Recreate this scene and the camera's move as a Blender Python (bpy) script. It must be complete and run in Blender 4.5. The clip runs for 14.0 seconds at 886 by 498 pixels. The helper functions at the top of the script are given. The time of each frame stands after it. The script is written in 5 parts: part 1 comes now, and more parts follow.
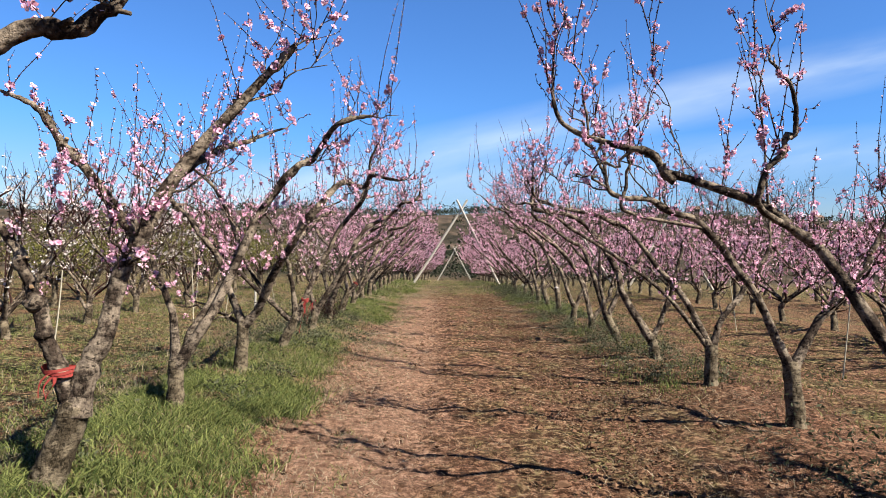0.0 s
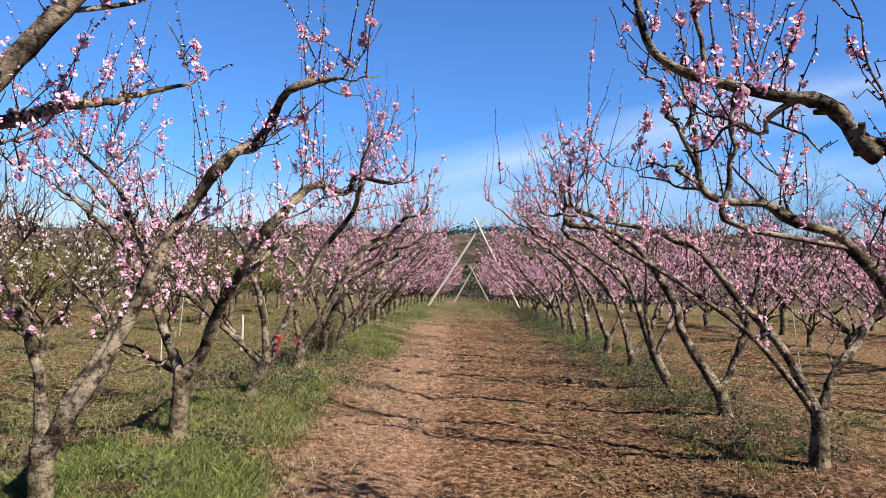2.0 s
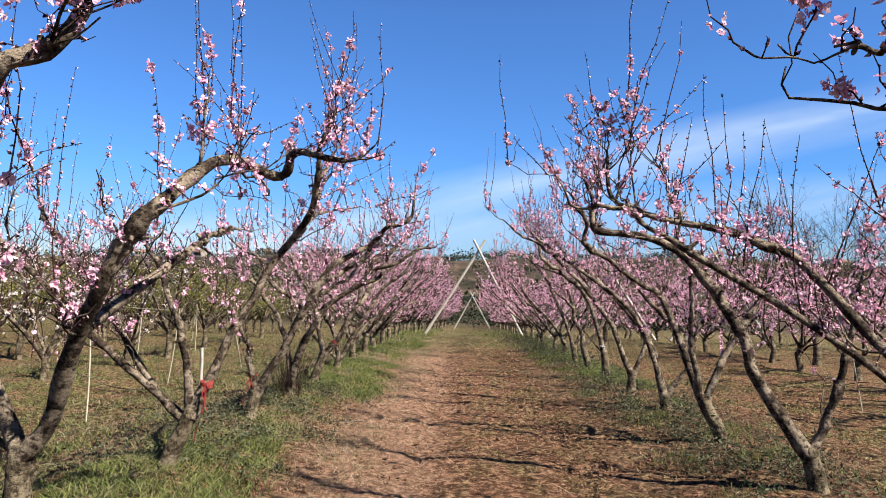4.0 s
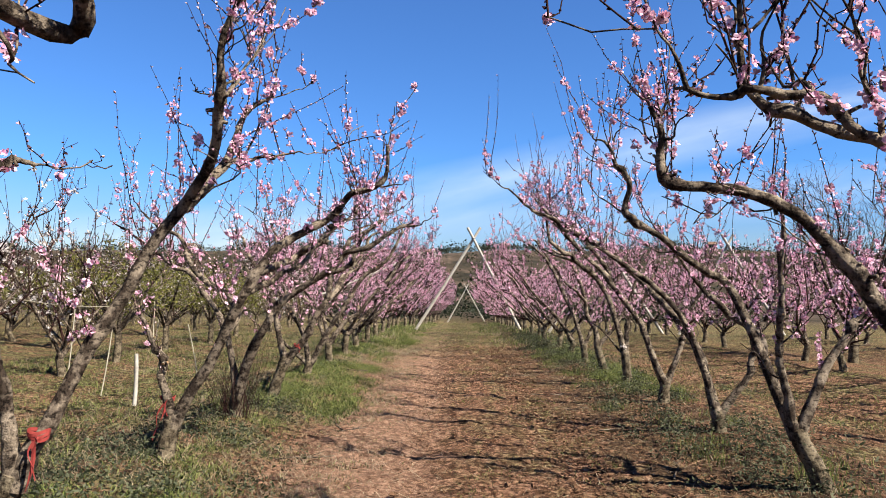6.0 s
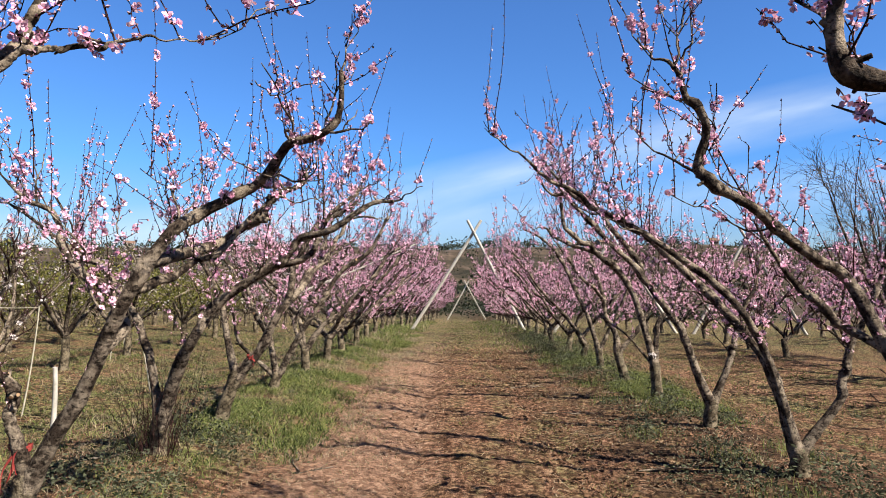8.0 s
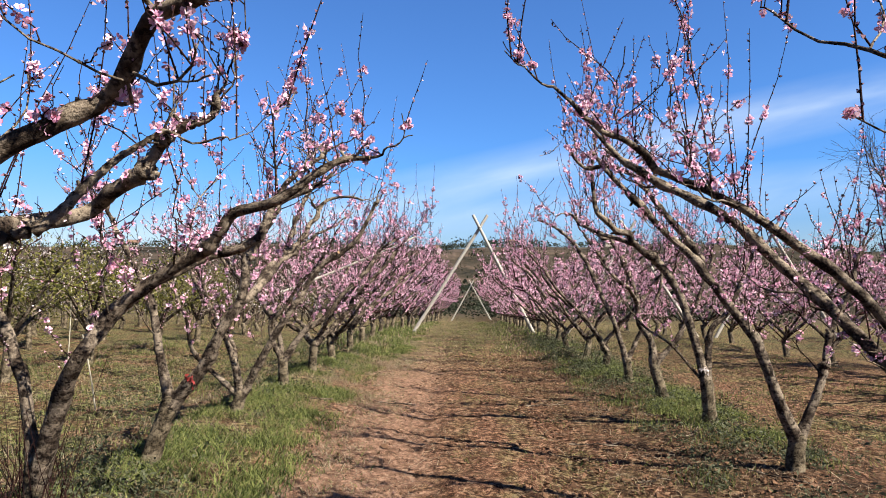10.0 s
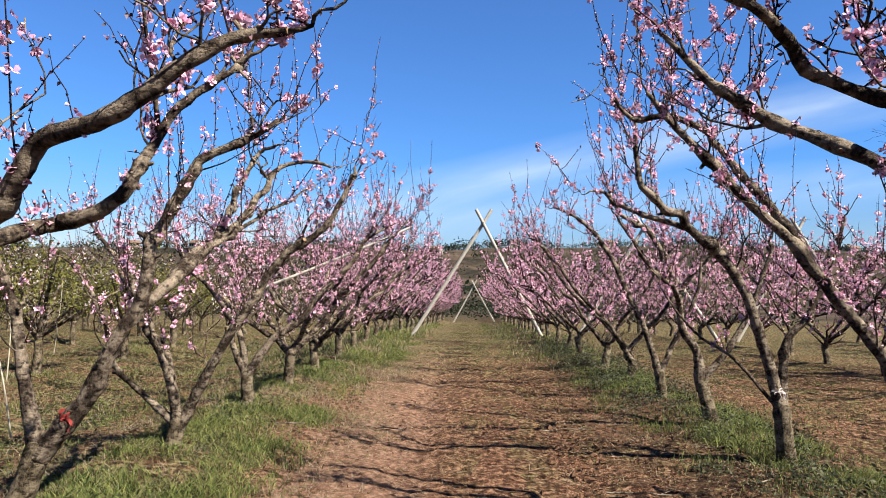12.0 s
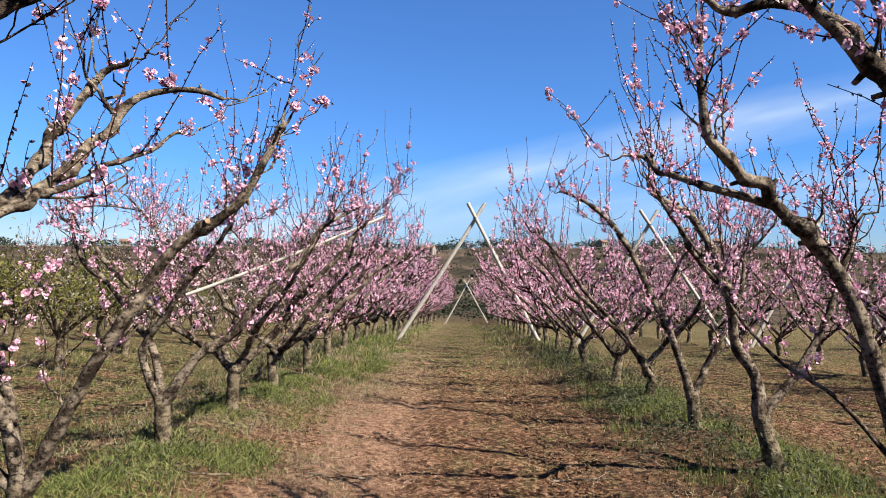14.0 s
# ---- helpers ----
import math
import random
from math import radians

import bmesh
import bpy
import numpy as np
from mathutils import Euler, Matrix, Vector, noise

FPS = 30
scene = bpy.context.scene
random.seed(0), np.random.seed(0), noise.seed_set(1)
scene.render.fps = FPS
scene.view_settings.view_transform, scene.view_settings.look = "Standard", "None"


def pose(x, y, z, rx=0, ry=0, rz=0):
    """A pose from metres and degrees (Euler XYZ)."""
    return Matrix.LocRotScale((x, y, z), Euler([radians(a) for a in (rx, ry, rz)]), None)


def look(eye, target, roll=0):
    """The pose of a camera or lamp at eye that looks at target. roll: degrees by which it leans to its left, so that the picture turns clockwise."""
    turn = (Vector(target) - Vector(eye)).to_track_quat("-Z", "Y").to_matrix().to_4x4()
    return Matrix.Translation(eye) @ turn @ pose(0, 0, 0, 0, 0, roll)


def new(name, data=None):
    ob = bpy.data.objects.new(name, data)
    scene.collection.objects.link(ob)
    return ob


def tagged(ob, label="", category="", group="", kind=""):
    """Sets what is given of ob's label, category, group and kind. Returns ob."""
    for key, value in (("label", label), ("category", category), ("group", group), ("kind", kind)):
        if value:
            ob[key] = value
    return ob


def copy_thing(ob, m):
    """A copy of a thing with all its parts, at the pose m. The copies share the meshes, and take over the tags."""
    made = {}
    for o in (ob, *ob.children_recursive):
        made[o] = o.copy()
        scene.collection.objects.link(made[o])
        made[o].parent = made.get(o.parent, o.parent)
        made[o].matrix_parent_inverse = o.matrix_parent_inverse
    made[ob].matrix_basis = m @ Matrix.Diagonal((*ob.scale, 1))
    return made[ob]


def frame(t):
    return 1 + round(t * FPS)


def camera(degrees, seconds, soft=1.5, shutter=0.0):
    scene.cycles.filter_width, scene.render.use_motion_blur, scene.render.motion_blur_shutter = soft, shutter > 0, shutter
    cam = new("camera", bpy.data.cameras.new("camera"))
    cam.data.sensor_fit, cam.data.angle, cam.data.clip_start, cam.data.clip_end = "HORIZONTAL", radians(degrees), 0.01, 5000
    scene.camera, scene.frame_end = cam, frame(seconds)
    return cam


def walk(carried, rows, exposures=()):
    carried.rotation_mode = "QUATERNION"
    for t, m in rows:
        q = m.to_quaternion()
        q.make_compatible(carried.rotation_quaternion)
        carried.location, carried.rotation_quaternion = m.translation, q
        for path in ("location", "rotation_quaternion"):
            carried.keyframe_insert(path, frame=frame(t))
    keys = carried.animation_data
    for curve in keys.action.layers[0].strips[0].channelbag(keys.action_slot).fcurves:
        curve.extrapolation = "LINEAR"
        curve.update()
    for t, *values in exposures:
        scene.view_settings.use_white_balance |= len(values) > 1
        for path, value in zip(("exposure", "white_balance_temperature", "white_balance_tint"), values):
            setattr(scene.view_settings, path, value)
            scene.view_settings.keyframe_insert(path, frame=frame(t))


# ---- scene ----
# the camera: a slow walk down the alley between two rows
cam = camera(66.4, 14.0, soft=0.9)
PATH = [
    (0, (-0.012, -0.018, 1.464), (-0.007, 1.982, 1.479), 1.2),
    (0.5, (-0.011, 0.496, 1.489), (-0.006, 2.496, 1.498), 1.3),
    (1, (-0.008, 1.011, 1.501), (-0.004, 3.011, 1.519), 1.3),
    (1.5, (0.028, 1.502, 1.516), (0.032, 3.501, 1.553), 1.4),
    (2, (0.083, 1.964, 1.536), (0.033, 3.963, 1.608), 1.5),
    (2.5, (0.085, 2.422, 1.561), (0.028, 4.416, 1.71), 1.5),
    (3, (0.143, 2.874, 1.572), (0.085, 4.868, 1.724), 1.5),
    (3.2, (0.155, 3.054, 1.549), (0.095, 5.047, 1.703), 1.5),
    (5.3, (0.147, 5.419, 1.499), (0.112, 7.415, 1.631), 0.7),
    (5.5, (0.159, 5.609, 1.506), (0.124, 7.605, 1.636), 0.7),
    (6, (0.155, 6.09, 1.519), (0.123, 8.086, 1.646), 0.8),
    (6.5, (0.189, 6.56, 1.507), (0.157, 8.556, 1.629), 0.8),
    (7, (0.19, 7.036, 1.495), (0.156, 9.032, 1.616), 0.8),
    (7.5, (0.194, 7.483, 1.511), (0.16, 9.479, 1.631), 0.7),
    (8, (0.23, 7.935, 1.528), (0.196, 9.931, 1.646), 0.7),
    (8.2, (0.225, 8.12, 1.517), (0.191, 10.116, 1.634), 0.7),
    (10.3, (0.224, 9.955, 1.527), (0.173, 11.951, 1.644), 0.8),
    (10.5, (0.221, 10.124, 1.515), (0.168, 12.12, 1.634), 0.8),
    (11, (0.2, 10.548, 1.519), (0.147, 12.544, 1.639), 0.8),
    (11.5, (0.245, 10.975, 1.516), (0.191, 12.971, 1.636), 0.8),
    (12, (0.237, 11.425, 1.501), (0.183, 13.421, 1.62), 0.8),
    (12.5, (0.245, 11.9, 1.504), (0.207, 13.896, 1.623), 0.9),
    (13, (0.281, 12.368, 1.513), (0.243, 14.364, 1.632), 0.9),
    (13.5, (0.288, 12.836, 1.523), (0.253, 14.832, 1.643), 0.9),
    (14, (0.336, 13.306, 1.538), (0.301, 15.302, 1.656), 0.9),
]
walk(cam, [(t, look(eye, target, roll)) for t, eye, target, roll in PATH])

# ---- light ----
SUN_EL, SUN_AZ = radians(45), math.atan2(-0.56, 0.83)
SUN_DIR = Vector((math.cos(SUN_EL) * math.cos(SUN_AZ), math.cos(SUN_EL) * math.sin(SUN_AZ), math.sin(SUN_EL)))
sun = new("sun", bpy.data.lights.new("sun", "SUN"))
sun.data.energy, sun.data.angle, sun.data.color = 5.0, radians(0.6), (1.0, 0.93, 0.83)
sun.matrix_world = look(SUN_DIR * 60, (0, 0, 0))
scene.view_settings.exposure = 1.91


def build_sky():
    world = bpy.data.worlds.new("sky")
    scene.world = world
    world.use_nodes = True
    nt = world.node_tree
    nt.nodes.clear()
    n, l = nt.nodes.new, nt.links.new
    sky = n("ShaderNodeTexSky")
    sky.sky_type, sky.sun_disc = "NISHITA", False
    sky.sun_elevation, sky.sun_rotation = SUN_EL, radians(90) - SUN_AZ
    sky.air_density, sky.dust_density, sky.ozone_density = 1.0, 0.3, 2.5
    tint = n("ShaderNodeMix")
    tint.data_type, tint.blend_type = "RGBA", "MULTIPLY"
    tint.inputs["Factor"].default_value = 1.0
    # hazy at the skyline, deep blue above it
    tone = n("ShaderNodeValToRGB")
    stops = ((0.0, (0.53, 0.53, 0.62)), (0.06, (0.475, 0.56, 0.71)), (0.17, (0.34, 0.625, 1.0)), (0.40, (0.365, 0.625, 0.99)), (0.75, (0.18, 0.28, 0.46)), (1.0, (0.13, 0.21, 0.36)))
    while len(tone.color_ramp.elements) < len(stops):
        tone.color_ramp.elements.new(0.5)
    for e, (p, c) in zip(tone.color_ramp.elements, stops):
        e.position, e.color = p, (*c, 1)
    way = n("ShaderNodeTexCoord")
    rise = n("ShaderNodeSeparateXYZ")
    l(way.outputs["Generated"], rise.inputs[0])
    l(rise.outputs[2], tone.inputs[0])
    l(tone.outputs[0], tint.inputs["B"])
    l(sky.outputs[0], tint.inputs["A"])
    # thin streaks of high cloud, on a flat layer far overhead
    geo = n("ShaderNodeTexCoord")
    sep = n("ShaderNodeSeparateXYZ")
    l(geo.outputs["Generated"], sep.inputs[0])

    def mth(op, a, b=None, c=None, clamp=False):
        m = n("ShaderNodeMath")
        m.operation, m.use_clamp = op, clamp
        for i, v in enumerate((a, b, c)):
            if v is None:
                continue
            if isinstance(v, (int, float)):
                m.inputs[i].default_value = v
            else:
                l(v, m.inputs[i])
        return m.outputs[0]

    az = mth("DIVIDE", sep.outputs[0], mth("MAXIMUM", sep.outputs[1], 0.05))
    el = mth("DIVIDE", sep.outputs[2], mth("MAXIMUM", sep.outputs[1], 0.05))
    # the streak climbs to one side
    comb = n("ShaderNodeCombineXYZ")
    l(mth("MULTIPLY", az, 3.0), comb.inputs[0])
    l(mth("MULTIPLY", mth("SUBTRACT", el, mth("MULTIPLY", az, 0.24)), 14.0), comb.inputs[1])
    noi = n("ShaderNodeTexNoise")
    noi.inputs["Scale"].default_value, noi.inputs["Detail"].default_value = 1.3, 5.0
    l(comb.outputs[0], noi.inputs["Vector"])
    band = mth("SUBTRACT", el, mth("ADD", mth("MULTIPLY", az, 0.24), 0.150))
    mask1 = mth("SUBTRACT", 1.0, mth("DIVIDE", mth("ABSOLUTE", band), 0.050), clamp=True)
    band2 = mth("SUBTRACT", el, mth("ADD", mth("MULTIPLY", az, 0.08), 0.115))
    mask2 = mth("SUBTRACT", 1.0, mth("DIVIDE", mth("ABSOLUTE", band2), 0.045), clamp=True)
    low = mth("MULTIPLY", mask2, 0.75)
    both = mth("MAXIMUM", mask1, low)
    front = mth("GREATER_THAN", sep.outputs[1], 0.05)
    fac = mth("MULTIPLY", mth("MULTIPLY", both, front), mth("MULTIPLY_ADD", noi.outputs["Fac"], 2.0, -0.42), clamp=True)
    mix = n("ShaderNodeMix")
    mix.data_type = "RGBA"
    mix.inputs["B"].default_value = (4.9, 5.6, 6.2, 1)
    l(mth("MULTIPLY", fac, 0.60), mix.inputs["Factor"])
    l(tint.outputs["Result"], mix.inputs["A"])
    bg = n("ShaderNodeBackground")
    bg.inputs["Strength"].default_value = 0.050
    out = n("ShaderNodeOutputWorld")
    l(mix.outputs["Result"], bg.inputs[0])
    l(bg.outputs[0], out.inputs[0])


build_sky()


# ---- materials ----
def material(name, rough=0.8):
    m = bpy.data.materials.new(name)
    m.use_nodes = True
    nt = m.node_tree
    b = nt.nodes["Principled BSDF"]
    b.inputs["Roughness"].default_value = rough
    b.inputs["Specular IOR Level"].default_value = 0.05
    return m, nt, b


def tex_noise(nt, scale, detail=4.0, rough=0.6, vec=None, stretch=None):
    t = nt.nodes.new("ShaderNodeTexNoise")
    t.inputs["Scale"].default_value, t.inputs["Detail"].default_value, t.inputs["Roughness"].default_value = scale, detail, rough
    if vec is None:
        vec = nt.nodes.new("ShaderNodeTexCoord").outputs["Object"]
    if stretch:
        mp = nt.nodes.new("ShaderNodeMapping")
        mp.inputs["Scale"].default_value = stretch
        nt.links.new(vec, mp.inputs["Vector"])
        vec = mp.outputs[0]
    nt.links.new(vec, t.inputs["Vector"])
    return t.outputs["Fac"]


def ramp(nt, fac, *stops):
    r = nt.nodes.new("ShaderNodeValToRGB")
    el = r.color_ramp.elements
    while len(el) < len(stops):
        el.new(0.5)
    for e, (p, c) in zip(el, stops):
        e.position, e.color = p, (*c, 1) if len(c) == 3 else c
    nt.links.new(fac, r.inputs[0])
    return r.outputs[0]


def mixed(nt, fac, a, b, blend="MIX"):
    m = nt.nodes.new("ShaderNodeMix")
    m.data_type, m.blend_type = "RGBA", blend
    for key, v in (("Factor", fac), ("A", a), ("B", b)):
        sock = [s for s in m.inputs if s.name == key and (s.type == "RGBA" or key == "Factor" and s.type == "VALUE")][0]
        if isinstance(v, (int, float)):
            sock.default_value = v
        elif isinstance(v, tuple):
            sock.default_value = (*v, 1)
        else:
            nt.links.new(v, sock)
    return [s for s in m.outputs if s.type == "RGBA"][0]


def bump(nt, b, height, strength=0.5, dist=0.01):
    u = nt.nodes.new("ShaderNodeBump")
    u.inputs["Strength"].default_value, u.inputs["Distance"].default_value = strength, dist
    nt.links.new(height, u.inputs["Height"])
    nt.links.new(u.outputs[0], b.inputs["Normal"])


def calc(nt, op, a, b=0.0, clamp=False):
    m = nt.nodes.new("ShaderNodeMath")
    m.operation, m.use_clamp = op, clamp
    for i, v in enumerate((a, b)):
        if isinstance(v, (int, float)):
            m.inputs[i].default_value = v
        else:
            nt.links.new(v, m.inputs[i])
    return m.outputs[0]


def bark_material(name, dark, mid, pale, pale_from, scars=0.45):
    m, nt, b = material(name, 0.8)
    big = tex_noise(nt, 9, 4, 0.65)
    fine = tex_noise(nt, 75, 5, 0.7, stretch=(1, 1, 0.5))
    ring = tex_noise(nt, 28, 3, 0.6, stretch=(1, 1, 1.5))
    col = ramp(nt, fine, (0.36, dark), (0.55, mid))
    lichen = ramp(nt, big, (pale_from - 0.05, (0, 0, 0)), (pale_from + 0.11, (1, 1, 1)))
    col = mixed(nt, lichen, col, mixed(nt, fine, mid, pale))
    scar = calc(nt, "MULTIPLY", ramp(nt, ring, (0.38, (1, 1, 1)), (0.45, (0, 0, 0))), scars)
    nt.links.new(mixed(nt, scar, col, dark), b.inputs["Base Color"])
    # wrinkled skin with raised rings and lips round old wounds
    wrinkle = tex_noise(nt, 22, 5, 0.75, stretch=(1, 1, 2.2))
    bump(nt, b, calc(nt, "ADD", calc(nt, "ADD", fine, calc(nt, "MULTIPLY", ring, 1.2)), calc(nt, "MULTIPLY", wrinkle, 1.6)), 0.75, 0.012)
    return m


BARK = bark_material("bark_old", (0.006, 0.0042, 0.0024), (0.0528, 0.0408, 0.0258), (0.218, 0.177, 0.120), 0.475, 0.7)
BARK_LIMB = bark_material("bark_limb", (0.0036, 0.0024, 0.0018), (0.036, 0.026, 0.019), (0.290, 0.235, 0.174), 0.49, 0.8)
BARK_THIN = bark_material("bark_shoot", (0.0084, 0.0036, 0.003), (0.027, 0.012, 0.0102), (0.063, 0.036, 0.0288), 0.60)


def petal_material(name, low, high):
    m, nt, b = material(name, 0.55)
    g = nt.nodes.new("ShaderNodeNewGeometry")
    col = ramp(nt, g.outputs["Random Per Island"], (0.0, low), (1.0, high))
    grain = tex_noise(nt, 160, 3)
    nt.links.new(mixed(nt, calc(nt, "MULTIPLY", grain, 0.35), col, low), b.inputs["Base Color"])
    tr = nt.nodes.new("ShaderNodeBsdfTranslucent")
    nt.links.new(col, tr.inputs["Color"])
    mx = nt.nodes.new("ShaderNodeMixShader")
    mx.inputs[0].default_value = 0.28
    out = nt.nodes["Material Output"]
    nt.links.new(b.outputs[0], mx.inputs[1])
    nt.links.new(tr.outputs[0], mx.inputs[2])
    nt.links.new(mx.outputs[0], out.inputs["Surface"])
    return m


PETAL = petal_material("petal_pink", (0.465, 0.180, 0.280), (0.650, 0.505, 0.565))
PETAL_WHITE = petal_material("petal_white", (0.3312, 0.288, 0.2664), (0.4464, 0.4104, 0.3888))
HEART = petal_material("blossom_heart", (0.1872, 0.018, 0.0576), (0.3312, 0.0648, 0.126))
BUD = petal_material("bud_pink", (0.3024, 0.144, 0.1728), (0.504, 0.4176, 0.4464))
LEAF = petal_material("leaf_yellow_green", (0.034, 0.038, 0.010), (0.152, 0.140, 0.038))
GRASS = petal_material("grass_blade", (0.013, 0.0259, 0.0072), (0.186, 0.200, 0.064))
STRAW = petal_material("dry_straw", (0.085, 0.062, 0.040), (0.33, 0.27, 0.185))
WEED = petal_material("weed_leaf", (0.0115, 0.0158, 0.0065), (0.105, 0.110, 0.066))
FAR_LEAF = petal_material("far_foliage", (0.0115, 0.0158, 0.0101), (0.0317, 0.0346, 0.0194))


def plain_material(name, low, high, scale=20, rough=0.7, strength=0.3):
    m, nt, b = material(name, rough)
    f = tex_noise(nt, scale, 5, 0.65)
    nt.links.new(ramp(nt, f, (0.3, low), (0.7, high)), b.inputs["Base Color"])
    bump(nt, b, f, strength, 0.01)
    return m


POLE = plain_material("weathered_pale_wood", (0.1944, 0.1764, 0.1476), (0.3312, 0.3096, 0.27), 14)
STAKE = plain_material("grey_weathered_stake", (0.1944, 0.1728, 0.1296), (0.3168, 0.288, 0.2232), 14)
RIBBON = plain_material("red_tape", (0.1152, 0.0158, 0.0137), (0.1944, 0.0374, 0.0317), 30, 0.5)
CLOD = plain_material("soil_clod", (0.0432, 0.023, 0.013), (0.1188, 0.0684, 0.0403), 18, 0.95)
HOUSE = plain_material("far_plaster_wall", (0.1368, 0.1188, 0.1008), (0.216, 0.1944, 0.1656), 2)
ROOF = plain_material("far_roof_tiles", (0.0864, 0.054, 0.0396), (0.1368, 0.0864, 0.0648), 3)
CUT = plain_material("sawn_wood", (0.1008, 0.0576, 0.0288), (0.216, 0.144, 0.0864), 40)


# ---- mesh tools ----
class Build:
    """Collects points and faces with a material slot each, and makes one mesh of them."""

    def __init__(self):
        self.v, self.f, self.count = [], [], 0

    def add(self, verts, faces, slot=0):
        verts, faces = np.asarray(verts, float), np.asarray(faces, int)
        self.v.append(verts)
        self.f.append((faces + self.count, slot))
        self.count += len(verts)

    def mesh(self, name, mats, smooth=True):
        me = bpy.data.meshes.new(name)
        v = np.concatenate(self.v)
        loops = np.concatenate([f.ravel() for f, _ in self.f])
        sizes = np.concatenate([np.full(len(f), f.shape[1]) for f, _ in self.f])
        slots = np.concatenate([np.full(len(f), s) for f, s in self.f])
        me.vertices.add(len(v))
        me.vertices.foreach_set("co", v.ravel())
        me.loops.add(len(loops))
        me.loops.foreach_set("vertex_index", loops)
        me.polygons.add(len(sizes))
        me.polygons.foreach_set("loop_start", np.concatenate([[0], np.cumsum(sizes)[:-1]]))
        me.polygons.foreach_set("material_index", slots)
        me.polygons.foreach_set("use_smooth", np.full(len(sizes), smooth))
        for m in mats:
            me.materials.append(m)
        me.update(calc_edges=True)
        me.validate()
        return me


def part(name, data, parent, label="", kind=""):
    ob = new(name, data)
    ob.parent = parent
    return tagged(ob, label, kind=kind)


def empty(name, at, label, category, group="", kind=""):
    ob = new(name)
    ob.empty_display_size = 0.1
    ob.matrix_basis = at
    return tagged(ob, label, category, group, kind)


def smooth_path(pts, n):
    """Catmull-Rom through the points, n samples."""
    p = np.asarray(pts, float)
    p = np.vstack([2 * p[0] - p[1], p, 2 * p[-1] - p[-2]])
    s = np.linspace(0, len(p) - 3 - 1e-6, n)
    i = s.astype(int)
    t = (s - i)[:, None]
    a, b, c, d = p[i], p[i + 1], p[i + 2], p[i + 3]
    return 0.5 * (2 * b + (c - a) * t + (2 * a - 5 * b + 4 * c - d) * t ** 2 + (3 * b - a - 3 * c + d) * t ** 3)


def tube(bld, path, radii, sides, slot=0, cap=True, rng=None, knob=0.0, cap_slot=None):
    """A round limb along the path; knob: uneven swelling of its skin."""
    p, r = np.asarray(path, float), np.asarray(radii, float)
    t = np.gradient(p, axis=0)
    t /= np.linalg.norm(t, axis=1)[:, None] + 1e-9
    ref = np.array([0.31, 0.95, 0.1]) if abs(t[:, 1]).max() < 0.9 else np.array([0.95, 0.1, 0.31])
    u = np.cross(t, ref)
    u /= np.linalg.norm(u, axis=1)[:, None] + 1e-9
    w = np.cross(t, u)
    a = np.linspace(0, 2 * np.pi, sides, endpoint=False)
    rr = np.repeat(r[:, None], sides, 1)
    if knob and rng is not None:
        rr = rr * (1 + knob * rng.standard_normal(rr.shape))
    v = p[:, None] + rr[:, :, None] * (np.cos(a)[None, :, None] * u[:, None] + np.sin(a)[None, :, None] * w[:, None])
    n = len(p)
    i, j = np.meshgrid(np.arange(n - 1), np.arange(sides), indexing="ij")
    k = (j + 1) % sides
    f = np.stack([i * sides + j, i * sides + k, (i + 1) * sides + k, (i + 1) * sides + j], -1).reshape(-1, 4)
    bld.add(v.reshape(-1, 3), f, slot)
    if cap:
        e = (n - 1) * sides + np.arange(sides)
        tip = np.vstack([v[-1], p[-1] + t[-1] * r[-1] * 0.25])
        q = np.arange(sides)
        bld.add(tip, np.stack([q, (q + 1) % sides, np.full(sides, sides)], 1), slot if cap_slot is None else cap_slot)


# ---- the ground: one sheet out to the hills ----
def lie(x, y):
    """Height of the land."""
    x, y = np.asarray(x, float), np.asarray(y, float)
    bank = 0.20 * np.exp(-((x + 2.5) / 0.95) ** 2) + 0.13 * np.exp(-((x - 3.1) / 0.9) ** 2)
    far_rows = 0.08 * np.cos((x - 3.1) / 5.4 * 2 * np.pi) * (np.abs(x - 0.4) > 3.9)
    z = -0.08 + bank + far_rows
    d = np.maximum(y - 33, 0)
    z = z - 0.042 * d * (d < 60) - 0.042 * 60 * (d >= 60) + 0.00035 * np.minimum(d, 60) ** 2
    r = np.hypot(x, y - 10)
    t = np.clip((r - 105) / 360, 0, 1)
    crest = 28 + 3.0 * np.sin(x / 83 + 1.1) + 2.0 * np.sin(x / 37 + y / 90) + 1.2 * np.sin(x / 17.0)
    z = z + crest * t * t * (3 - 2 * t)
    return z


def axis(*spans):
    out = [np.arange(a, b, s) for a, b, s in spans]
    return np.unique(np.round(np.concatenate(out), 4))


